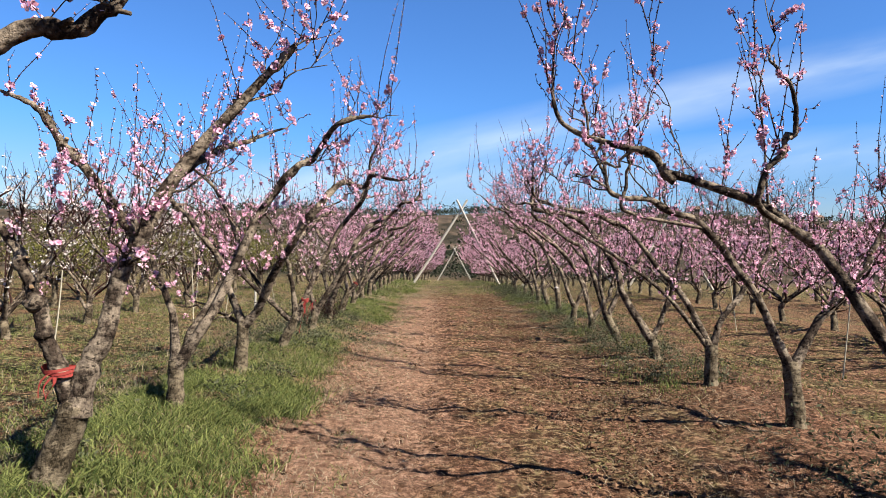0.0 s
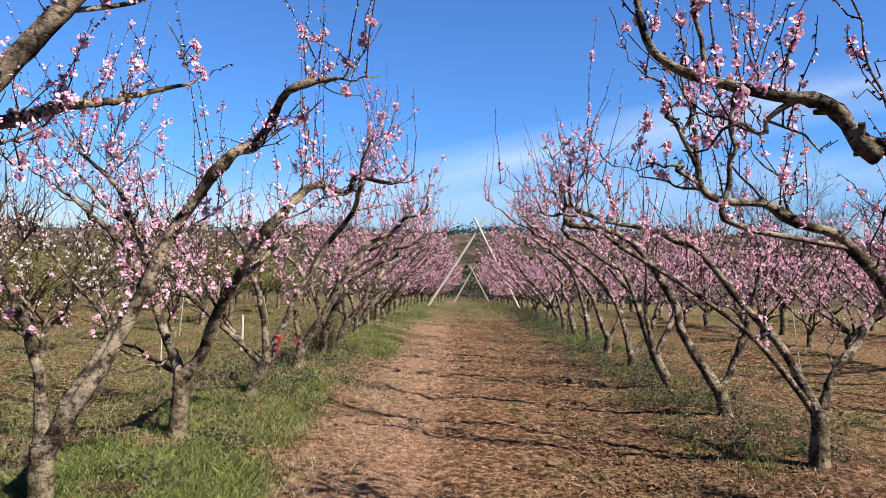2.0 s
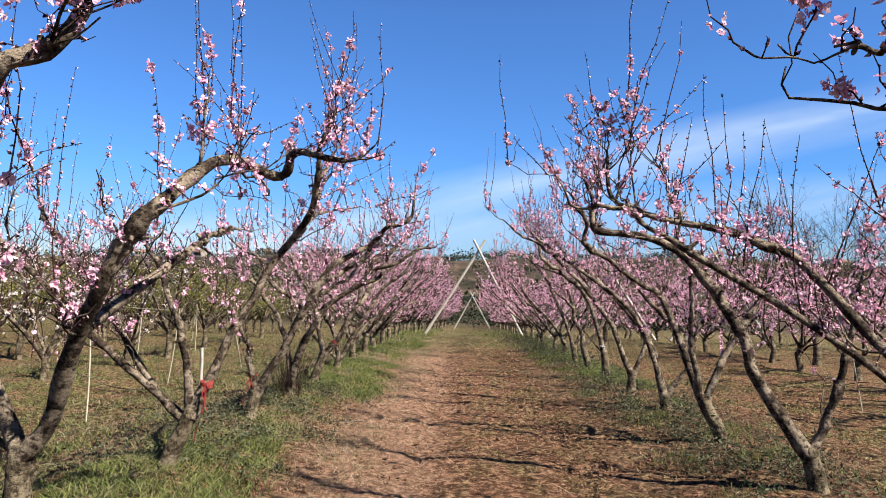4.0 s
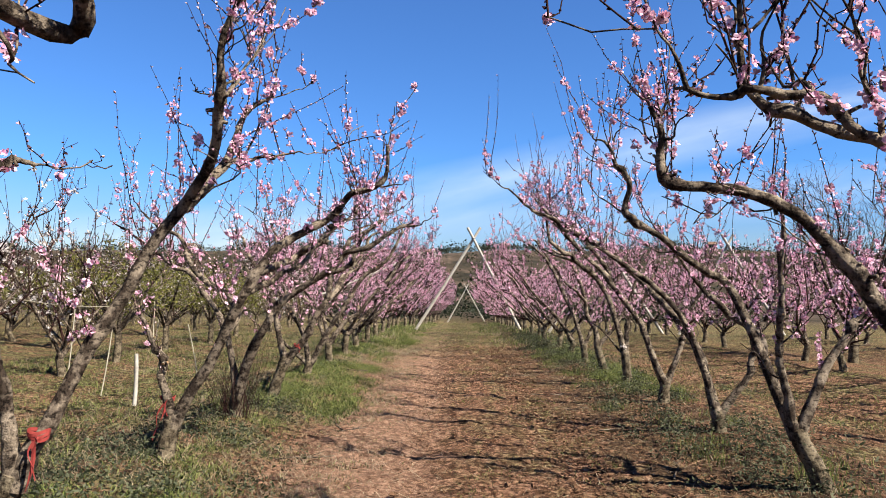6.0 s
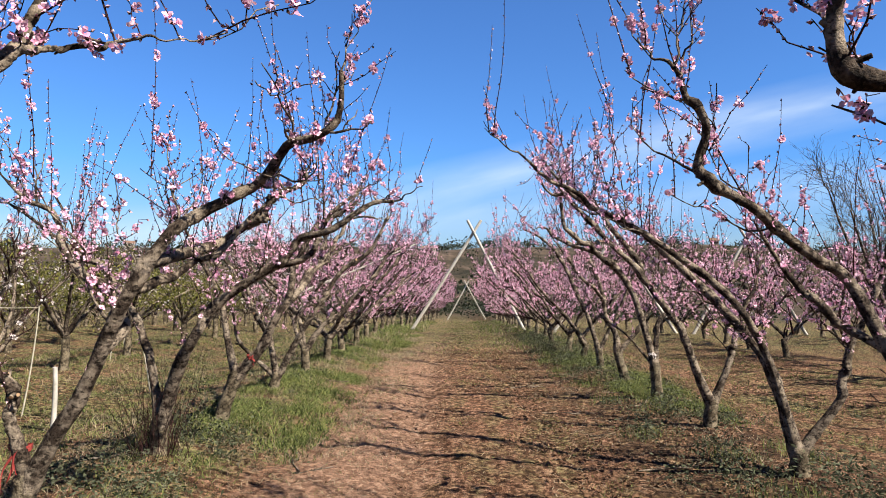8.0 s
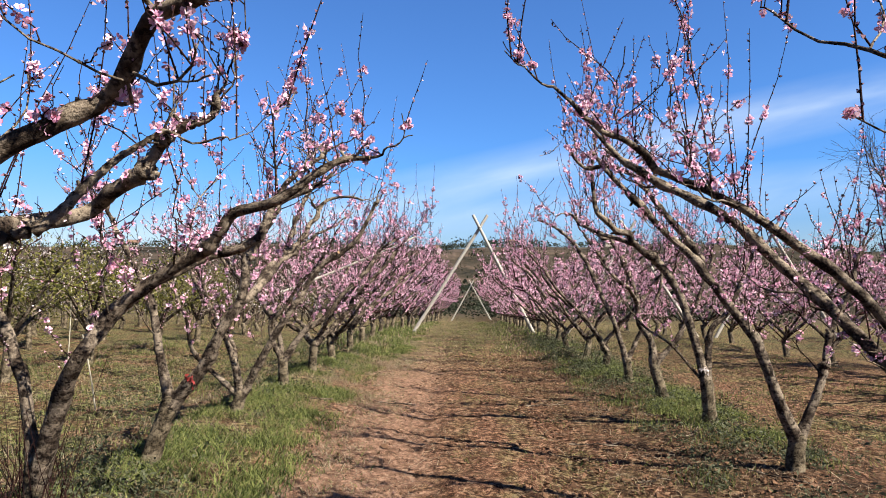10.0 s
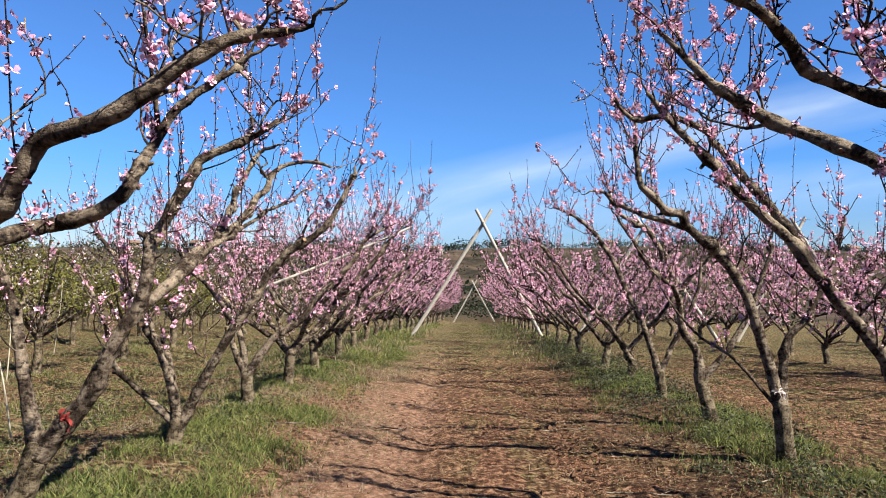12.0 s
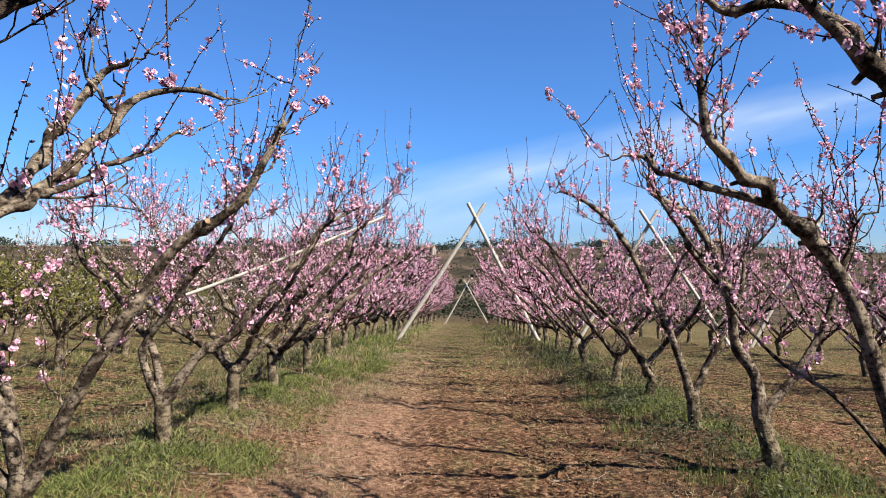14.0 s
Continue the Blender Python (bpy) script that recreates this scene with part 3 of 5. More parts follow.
                if rng.random() < 0.42:
                    # a short fruiting spur
                    lens[-1] = rng.uniform(0.03, 0.11)
                elif rng.random() < 0.13 + 0.12 * t:
                    # a long straight water shoot
                    dirs[-1] = unit(np.array([rng.normal(0, 0.22), rng.normal(0, 0.22), 1.0]))
                    lens[-1] = rng.uniform(0.45, 0.95)

        # side branches, each with a few twigs of its own
        nb = int(length * ((3.2 if share > 0.45 else 2.2) if detail else 2.4))
        for bi in range(nb):
            t = rng.uniform(0.20, 0.97) if bi > 2 else 1.0 - 0.06 * bi
            c = int(t * (n - 1))
            tang = unit(path[min(c + 1, n - 1)] - path[max(c - 1, 0)])
            side = rng.standard_normal(3)
            side = unit(side - tang * side.dot(tang))
            d = unit(side * 0.85 + tang * 0.5 + np.array([0, 0, 0.30])) if bi > 1 else unit(side * 0.35 + tang)
            ln = (rng.uniform(0.22, 0.85) if detail else rng.uniform(0.30, 1.05)) * (1.15 - 0.5 * t)
            if bi < 3 and given:
                if share < 0.5 and bi:
                    continue
                ln = rng.uniform(0.12, 0.28)
            k = 10 if detail else 4
            h = np.linspace(0, 1, 6 if detail else 4)[:, None]
            bent = path[c] + d * ln * h + np.array([0, 0, 0.28]) * ln * h ** 2 + rng.standard_normal((len(h), 3)) * (0.055 if detail else 0.075) * ln * np.minimum(h * 3, 1)
            run = smooth_path(bent, k)
            thick = min(rad[c] * (0.62 if bi > 1 else 0.9), rng.uniform(0.005, 0.0115) if detail else rng.uniform(0.010, 0.024))
            br = np.interp(np.linspace(0, 1, k), [0, 0.15, 1], [thick, thick * 0.78, 0.0026])
            if detail:
                bb = Build()
                tube(bb, run, br * (1 + 0.10 * np.abs(rng.standard_normal(k))), 6, rng=rng, knob=0.06, cap_slot=1)
                for _ in range(int(1 + ln * 2.6)):
                    e = int(rng.integers(2, k - 1))
                    dd = unit(unit(run[e] - run[e - 1]) * 0.7 + rng.standard_normal(3) * 0.6 + np.array([0, 0, 0.3]))
                    tl = rng.uniform(0.12, 0.42)
                    hh = np.linspace(0, 1, 5)[:, None]
                    twig = run[e] + dd * tl * hh + rng.standard_normal((5, 3)) * 0.035 * tl * (hh > 0) + np.array([0, 0, 0.2]) * tl * hh ** 2
                    tr = np.linspace(br[e] * 0.7, 0.0030, 5)
                    tube(bb, twig, tr, 5, cap=False)
                    grow_from(twig, tr, shoots_per_m * 0.56, 0.1)
                part("side_branch", bb.mesh("side_branch", [BARK_LIMB, CUT]), limb)
            else:
                tube(wood, run, br * 1.6, 4, cap=False)
            grow_from(run, br, shoots_per_m * (0.56 if detail else 0.75), 0.1)
        grow_from(path, rad, shoots_per_m * (0.60 if detail else 0.85), 0.2)

        if singles and li < 2:
            def pick(fp, lean=lean):
                """The blossoms that hang furthest over the alley."""
                if len(fp) == 0:
                    return np.array([], int)
                return np.argsort(-(fp[:, 0] * lean + 0.3 * fp[:, 2]))[:singles]
        else:
            pick = None
        loose = shoots(rng, wood, flowers, roots, dirs, lens, detail, bloom, pick)
        if detail:
            part("shoot_growth", wood.mesh("shoot_growth", [BARK_THIN]), limb, "thin reddish brown one-year shoots", kind="stuff")
            part("blossom_cover", flowers.mesh("blossom_cover", [pet, HEART, BUD, BARK_THIN], smooth=False), limb, "pink blossoms and closed buds", kind="stuff")
            for p, a, s in loose:
                o = part("blossom", BLOSSOM_MESHES[int(rng.integers(6))], limb)
                o.matrix_basis = Matrix.Translation(p) @ Vector(a).to_track_quat("Z", "Y").to_matrix().to_4x4() @ Matrix.Scale(s / 0.046 * 1.0, 4)
    if suckers:
        # thin shoots crowding round the foot of the trunk
        wood, flowers = Build(), Build()
        a, d = rng.uniform(0, 2 * np.pi, suckers), rng.uniform(0.05, 0.30, suckers)
        foot = np.stack([d * np.cos(a), d * np.sin(a), np.full(suckers, -0.03)], 1)
        way = [unit([rng.normal(0, 0.28), rng.normal(0, 0.28), 1.0]) for _ in range(suckers)]
        shoots(rng, wood, flowers, foot, way, rng.uniform(0.25, 0.75, suckers), True, 0.0)
        part("sucker_growth", wood.mesh("sucker_growth", [BARK_THIN]), tree, "dark thin suckers round the foot", kind="stuff")
    if not detail:
        part("shoot_growth", crown_w.mesh("shoot_growth", [BARK_THIN]), tree, kind="stuff")
        part("blossom_cover", crown_f.mesh("blossom_cover", [pet, HEART, BUD], smooth=False), tree, kind="stuff")
    return tree


# ---- the two rows along the alley ----
LEFT_X, RIGHT_X = -2.26, 3.05


def left_tree(y, seed, **kw):
    return peach_tree(LEFT_X, y, seed, 1, group="left row of peach trees", **kw)


def right_tree(y, seed, **kw):
    return peach_tree(RIGHT_X, y, seed, -1, group="right row of peach trees", **kw)


left_tree(-0.1, 100, spread=0.75)
left_tree(1.9, 101, trunk=(0.05, 0, 0.5), limbs=[
    [(0.2, 0.05, 0.95), (0.55, 0.1, 1.6), (0.89, 0.2, 2.0), (1.1, 0.22, 2.05), (1.3, 0.25, 2.2)],
    [(-0.3, 0.1, 1.0), (-0.8, 0.2, 1.7), (-1.2, 0.2, 2.3)],
    [(-0.2, -0.3, 1.0), (-0.5, -0.7, 1.7), (-0.6, -1.0, 2.3)]])
left_tree(3.85, 102, girth=0.094, label="peach tree in pink blossom with red tape on its forked trunk", singles=44, trunk=(0.19, 0.0, 0.49), limbs=[
    [(0.24, 0.02, 0.67), (0.33, 0.05, 0.86), (0.38, 0.1, 1.15), (0.48, 0.15, 1.42), (0.6, 0.23, 1.73), (0.75, 0.27, 1.96), (0.94, 0.3, 2.2), (1.14, 0.31, 2.42), (1.31, 0.31, 2.61)],
    [(0.06, -0.02, 0.73), (0.01, -0.05, 0.96), (-0.07, -0.05, 1.18), (-0.21, -0.05, 1.4), (-0.4, -0.1, 1.68)],
    [0.36, (0.39, 0.05, 1.53), (0.24, 0, 1.77), (0.1, -0.05, 1.95), (-0.04, -0.1, 2.13), (-0.19, -0.15, 2.19)],
    [0.3, (0.68, 0.45, 1.92), (0.76, 0.75, 2.04), (0.86, 0.95, 2.13), (1.08, 1.18, 2.26)]])
left_tree(5.8, 103, girth=0.068, label="peach tree in pink blossom standing in thick green grass", singles=44, trunk=(-0.01, 0.0, 0.41), limbs=[
    [(0.19, 0, 0.66), (0.28, 0.05, 0.83), (0.4, 0.15, 1.15), (0.56, 0.2, 1.56), (0.72, 0.25, 1.83), (0.96, 0.15, 2.1), (1.06, 0.2, 2.17), (1.16, 0.25, 2.32), (1.32, 0.03, 2.44), (1.5, 0, 2.5), (1.62, 0, 2.55)],
    [(-0.03, 0, 0.75), (-0.1, 0, 0.93), (-0.23, 0.05, 1.18), (-0.4, 0.1, 1.42), (-0.64, 0.1, 1.74)],
    [(0.14, 0.05, 0.69), (0.33, 0.18, 1.09), (0.41, 0.26, 1.37), (0.19, 0.4, 1.89), (-0.15, 0.5, 2.13)]])
left_tree(7.65, 104, singles=44, trunk=(0.03, 0.0, 0.58), limbs=[
    [(0.19, -0.05, 0.69), (0.42, -0.25, 1.08), (0.67, -0.45, 1.43), (0.79, -0.5, 1.63), (0.9, -0.54, 1.78), (1.02, -0.35, 2), (1.15, -0.16, 2.15), (1.3, 0.3, 2.14), (1.45, 0.18, 2.25), (1.65, 0.15, 2.2), (1.78, 0.15, 2.19)],
    [(-0.14, -0.05, 0.94), (-0.26, -0.1, 1.25), (-0.39, -0.15, 1.5), (-0.62, -0.15, 1.75), (-0.77, -0.25, 1.89), (-1.02, -0.25, 2.09)],
    [0.2, (-0.07, -0.03, 0.66), (-0.17, -0.1, 0.59), (-0.34, -0.15, 0.55), (-0.52, -0.2, 0.57)],
    [0.2, (-0.17, 0.0, 0.62), (-0.36, 0.0, 0.67), (-0.6, 0.0, 0.71), (-0.81, 0.0, 0.71)],
    [0.2, (-0.21, 0.03, 0.63), (-0.42, 0.1, 0.71), (-0.6, 0.15, 0.78), (-0.79, 0.2, 0.85)],
    [0.4, (0.65, 0.65, 1.71), (0.73, 0.7, 1.78), (0.82, 0.75, 1.83), (0.92, 0.8, 1.86)]])
left_tree(9.52, 105, girth=0.068, label="forked peach tree in pink blossom with red tape", singles=44, trunk=(0.23, 0.0, 0.48), limbs=[
    [(0.29, 0.03, 0.59), (0.36, 0.08, 0.73), (0.46, 0.18, 1.07), (0.6, 0.23, 1.34), (0.74, 0.28, 1.66), (0.91, 0.28, 1.88), (1.12, 0.11, 2.11), (1.19, -0.02, 2.31), (1.23, -0.06, 2.42), (1.24, -0.12, 2.64), (1.33, -0.17, 2.86)],
    [(0.97, 0.43, 1.98), (1.08, 0.58, 2.25), (1.16, 0.63, 2.49), (1.3, 0.68, 2.63)],
    [0.22, (1.12, 0.53, 2.17), (1.25, 0.58, 2.2), (1.47, 0.58, 2.23)],
    [(0.18, -0.02, 0.79), (0.15, -0.07, 1.11), (0.04, -0.12, 1.43), (-0.07, -0.17, 1.68), (-0.24, -0.22, 1.9)]])
left_tree(11.83, 106, label="peach tree in pink blossom with red tape hanging down its trunk", singles=44, trunk=(0.07, 0.0, 0.35), limbs=[
    [(0.2, -0.03, 0.5), (0.39, -0.08, 0.8), (0.56, -0.13, 1.12), (0.7, -0.18, 1.34), (0.86, -0.13, 1.63), (0.99, -0.08, 1.81), (1.17, -0.03, 1.92), (1.32, 0, 2.02), (1.52, -0.14, 2.19), (1.72, -0.23, 2.25), (1.85, -0.28, 2.37), (1.87, -0.33, 2.6)],
    [(0.86, 0.67, 1.7), (1.02, 0.67, 1.81), (1.15, 0.62, 1.87), (1.23, 0.61, 1.94), (1.28, 0.59, 2.03), (1.39, 0.57, 2.07), (1.47, 0.57, 2.12), (1.5, 0.55, 2.2)],
    [(0.01, -0.03, 0.59), (-0.03, -0.03, 0.82), (-0.11, -0.08, 1.04), (-0.25, -0.13, 1.3)],
    [0.34, (0.88, 0.07, 1.51), (1.11, 0.17, 1.68), (1.24, 0.27, 1.85), (1.39, 0.37, 1.99)],
    [(0.57, 0.05, 1.19), (0.45, 0.12, 1.35), (0.1, 0.26, 1.62), (-0.09, 0.36, 1.87), (-0.51, 0.5, 2.1)]])
left_tree(13.7, 107, label="peach tree in pink blossom with dark suckers round its foot", suckers=75, singles=44, trunk=(0.02, 0.0, 0.33), limbs=[
    [(0.19, -0.1, 0.72), (0.38, -0.25, 1), (0.44, -0.15, 1.14), (0.54, -0.12, 1.29), (0.88, -0.22, 1.51), (1.06, -0.25, 1.62), (1.17, -0.3, 1.73), (1.25, -0.32, 1.83), (1.47, -0.39, 1.88), (1.59, -0.4, 1.95), (1.71, -0.4, 2.04), (1.85, -0.4, 2.12), (2.01, -0.4, 2.13)],
    [(0.88, 0.1, 1.57), (0.96, 0.25, 1.63), (1.12, 0.2, 1.66), (1.25, 0.2, 1.74), (1.27, 0.27, 1.85), (1.28, 0.32, 1.93), (1.36, 0.35, 2.1), (1.53, 0.39, 2.25), (1.64, 0.4, 2.33)],
    [(-0.11, 0.03, 0.77), (-0.27, 0.09, 1.15), (-0.62, 0.16, 1.54), (-1.02, 0.22, 1.79), (-1.55, 0.3, 2.15)]])
left_tree(15.15, 108, label="peach tree in pink blossom with a red tape at its fork", singles=44, bloom=0.45, shoots_per_m=13, trunk=(0.19, 0.0, 0.54), limbs=[
    [(0.41, 0, 0.72), (0.53, 0, 0.94), (0.63, 0, 1.13), (0.74, 0, 1.29), (0.78, 0, 1.54), (0.78, 0.03, 1.68), (0.88, 0.03, 1.85), (0.95, 0.03, 2.02), (1, 0.03, 2.11), (1.21, 0.05, 2.22), (1.33, 0.1, 2.31), (1.41, 0.15, 2.4)],
    [0.46, (0.82, 0.15, 1.41), (0.88, 0.45, 1.6), (0.99, 0.75, 1.79), (1.09, 0.95, 2.02), (1.22, 1.1, 2.25), (1.54, 1.15, 2.3)],
    [0.42, (0.83, 0.3, 1.52), (0.89, 0.6, 1.7), (0.94, 0.85, 1.97), (1, 1, 2.26), (1.05, 1.05, 2.39), (1.19, 1.05, 2.42)],
    [0.25, (1.02, 0.65, 1.75), (1.05, 0.85, 1.83), (1.2, 0.95, 1.96), (1.4, 1.05, 2.09)],
    [(0.08, 0.01, 0.84), (0.02, 0.03, 1.17), (-0.12, 0.05, 1.51), (-0.37, 0.08, 1.9), (-0.48, 0.1, 2.16)]])
left_tree(17.35, 109, singles=44, trunk=(0.05, 0.0, 0.26), limbs=[
    [(0.12, 0, 0.29), (0.3, -0.02, 0.64), (0.5, -0.05, 1.01), (0.72, -0.05, 1.35), (0.9, -0.05, 1.62), (1.14, -0.05, 1.81), (1.34, -0.05, 2), (1.51, -0.06, 2.31), (1.54, -0.06, 2.44)],
    [(-0.04, -0.05, 0.6), (-0.14, -0.05, 0.88), (-0.32, -0.05, 1.17), (-0.36, -0.1, 1.37), (-0.45, -0.15, 1.61)],
    [0.4, (-0.3, -0.03, 0.48), (-0.47, -0.15, 0.74), (-0.51, -0.3, 1.13), (-0.86, -0.3, 1.63)],
    [(-0.06, 0.02, 0.73), (-0.33, 0.09, 1.07), (-0.69, 0.19, 1.67), (-0.94, 0.24, 1.94)]])
left_tree(19.45, 110, label="peach tree in pink blossom beside a clump of grass", singles=44, trunk=(-0.03, 0.0, 0.43), limbs=[
    [(0.27, 0.03, 0.79), (0.52, 0.07, 0.96), (0.83, 0.15, 1.35), (1.15, 0.21, 1.7), (1.31, 0.26, 1.99), (1.58, 0.3, 2.17)],
    [(-0.11, -0.01, 0.79), (-0.28, -0.03, 1.11), (-0.5, -0.05, 1.39), (-0.78, -0.08, 1.66), (-0.9, -0.1, 1.98)],
    [(-0.2, -0.05, 0.79), (-0.01, -0.14, 1.12), (0.29, -0.25, 1.45), (0.58, -0.36, 1.77), (0.81, -0.5, 2.23)]])
left_tree(21.3, 111, singles=20)
left_tree(23.2, 112, singles=20)
left_tree(25.4, 113, singles=20)
right_tree(-0.2, 200, spread=0.75)
right_tree(1.8, 201, spread=0.75)
right_tree(3.75, 202, label="peach tree in pink blossom, thick limb reaching over the track", singles=44, trunk=(-0.34, 0.0, 0.72), limbs=[
    [0.44, (-0.79, 0.2, 1.42), (-0.96, 0.25, 1.59), (-1.14, 0.31, 1.77), (-1.46, 0.38, 1.89), (-1.66, 0.42, 1.95), (-1.78, 0.45, 2.08), (-1.92, 0.48, 2.11), (-2.22, 0.55, 2.21), (-2.35, 0.58, 2.34), (-2.36, 0.64, 2.7)],
    [0.27, (-1.36, -0.1, 1.73), (-1.26, -0.16, 1.96), (-1.24, -0.2, 2.16), (-1.29, -0.24, 2.33), (-1.41, -0.28, 2.46)]])
right_tree(5.75, 203, label="peach tree in pink blossom on bare reddish soil", singles=44, trunk=(-0.06, 0.0, 0.57), limbs=[
    [0.47, (-0.2, 0, 0.77), (-0.38, -0.03, 1.11), (-0.55, -0.05, 1.32), (-0.76, -0.07, 1.59), (-0.9, -0.07, 1.74), (-1.16, -0.07, 1.82), (-1.31, -0.07, 1.92), (-1.53, -0.1, 1.92), (-1.67, -0.15, 1.97), (-1.7, -0.17, 2.08), (-1.72, -0.19, 2.21), (-1.73, -0.2, 2.3)],
    [0.22, (-1.8, -0.19, 2.23), (-1.86, -0.2, 2.34), (-1.9, -0.21, 2.43), (-1.94, -0.23, 2.52), (-2.07, -0.25, 2.57)],
    [0.20, (-1.75, -0.19, 2.38), (-1.79, -0.18, 2.47), (-1.82, -0.17, 2.56), (-1.79, -0.15, 2.67), (-1.76, -0.13, 2.8)],
    [0.21, (-1.54, -0.15, 1.8), (-1.53, -0.15, 2.02), (-1.53, -0.15, 2.2), (-1.53, -0.15, 2.43), (-1.43, -0.15, 2.53), (-1.38, -0.15, 2.65)],
    [0.15, (-1.81, -0.19, 2.06), (-1.89, -0.21, 2.07), (-2.02, -0.25, 2.06)],
    [(0.24, 0.01, 1.01), (0.57, 0.04, 1.37), (0.76, 0.07, 1.73), (0.86, 0.1, 2.18)]])
right_tree(7.6, 204, label="low-forked peach tree in pink blossom among dark weeds", singles=44, trunk=(-0.0, 0.0, 0.47), limbs=[
    [0.5, (-0.22, 0.1, 0.88), (-0.33, 0.25, 1.08), (-0.48, 0.35, 1.27), (-0.7, 0.5, 1.62), (-0.83, 0.6, 1.78), (-1.2, 0.66, 1.94), (-1.5, 0.7, 2), (-1.75, 0.7, 2.06), (-1.91, 0.7, 2.17), (-1.93, 0.7, 2.38)],
    [0.30, (-0.5, 0.05, 1.0), (-1.05, 0.1, 1.42), (-1.55, 0.15, 1.73), (-1.62, 0.2, 1.79), (-1.71, 0.28, 1.87), (-1.81, 0.3, 1.94), (-1.89, 0.33, 2.04), (-2.02, 0.35, 2.04), (-2.16, 0.35, 2.02), (-2.27, 0.35, 2.07)],
    [(0.1, 0.02, 0.72), (0.39, 0.08, 1.09), (0.65, 0.14, 1.48), (0.75, 0.2, 1.97)]])
right_tree(9.52, 205, singles=44, trunk=(-0.08, 0.0, 0.36), limbs=[
    [(-0.47, 0.08, 0.9), (-0.51, 0.13, 1.15), (-0.61, 0.18, 1.35), (-0.75, 0.23, 1.6), (-0.93, 0.26, 1.86), (-1.14, 0.26, 2), (-1.41, 0.27, 2.06), (-1.71, 0.31, 2.09), (-1.75, 0.28, 2.24), (-1.75, 0.27, 2.37), (-1.82, 0.27, 2.52)],
    [(0.02, -0.01, 0.5), (0.18, -0.04, 0.97), (0.26, -0.07, 1.43), (0.34, -0.1, 1.89)]])
right_tree(11.4, 206, label="peach tree in pink blossom with an upright dark limb", singles=44, trunk=(-0.25, 0.0, 0.47), limbs=[
    [0.48, (-0.54, 0.4, 1.48), (-0.78, 0.35, 1.66), (-1, 0.28, 1.8), (-1.18, 0.21, 1.93), (-1.44, 0.17, 2.06), (-1.52, 0.15, 2.17), (-1.5, 0.13, 2.33), (-1.59, 0.08, 2.48), (-1.64, 0.05, 2.62), (-1.69, 0.05, 2.67)],
    [0.42, (-0.2, 0.7, 1.14), (-0.39, 0.89, 1.31), (-0.53, 0.9, 1.42), (-0.64, 0.95, 1.55), (-0.77, 0.9, 1.73), (-0.9, 0.8, 1.92)],
    [0.46, (-0.36, -0.03, 0.87), (-0.42, -0.11, 1.29), (-0.44, -0.2, 1.81), (-0.46, -0.3, 2.15)],
    [(0, 0.01, 0.92), (0.21, 0.04, 1.25), (0.48, 0.07, 1.69), (0.65, 0.1, 2.08)]])
right_tree(13.55, 207, label="wide-forked peach tree in pink blossom above dark weeds", singles=44, trunk=(-0.02, 0.0, 0.24), limbs=[
    [(-0.15, 0.15, 0.8), (-0.29, 0.35, 1.11), (-0.58, 0.7, 1.55), (-0.97, 0.75, 1.95), (-1.4, 1, 2.24), (-1.65, 0.97, 2.39), (-1.9, 0.95, 2.65)],
    [0.43, (-0.25, -0.05, 0.9), (-0.55, -0.1, 1.4), (-0.95, -0.1, 1.7), (-1.25, -0.1, 1.91), (-1.45, 0.1, 2.09), (-1.7, 0.1, 2.24), (-1.91, -0.06, 2.33), (-2.11, -0.1, 2.41), (-2.32, -0.15, 2.6)],
    [(0.31, 0, 0.65), (0.42, 0, 1.05), (0.63, 0, 1.47), (0.74, 0, 1.93)]])
right_tree(15.52, 208, singles=44, trunk=(0.03, 0.0, 0.32), limbs=[
    [(-0.14, -0.02, 0.6), (-0.26, 0, 0.96), (-0.39, 0.03, 1.21), (-0.59, 0.06, 1.53), (-0.81, 0.07, 1.77), (-1.04, 0.07, 1.98), (-1.27, 0.08, 2.23), (-1.51, 0.08, 2.48), (-1.64, 0.08, 2.7)],
    [0.44, (-0.7, 0.25, 1.81), (-0.97, 0.31, 2.18), (-1.13, 0.35, 2.44), (-1.43, 0.4, 2.63), (-1.67, 0.43, 2.64), (-1.8, 0.45, 2.8)],
    [(0.24, 0.01, 0.73), (0.3, 0.03, 1.03), (0.51, 0.07, 1.48), (0.67, 0.1, 1.89)]])
right_tree(17.4, 209, girth=0.075, label="peach tree in pink blossom with a white string at its fork", singles=44, trunk=(-0.04, 0.0, 0.52), limbs=[
    [(-0.13, 0, 0.78), (-0.25, -0.02, 1.14), (-0.38, -0.03, 1.49), (-0.65, -0.1, 1.86), (-0.89, -0.25, 2), (-1.09, -0.33, 2.12), (-1.31, -0.45, 2.26), (-1.38, -0.48, 2.35), (-1.42, -0.5, 2.64), (-1.42, -0.52, 2.9)],
    [0.34, (-1.24, -0.1, 2.12), (-1.39, 0.1, 2.2), (-1.5, 0.3, 2.36), (-1.61, 0.35, 2.39)],
    [0.2, (-0.41, 0.06, 0.86), (-0.69, 0.23, 1.09), (-0.89, 0.41, 1.44), (-1.1, 0.6, 1.87)],
    [(0, 0, 1.02), (0.2, 0, 1.26), (0.4, 0, 1.71), (0.55, 0, 2.1)]])
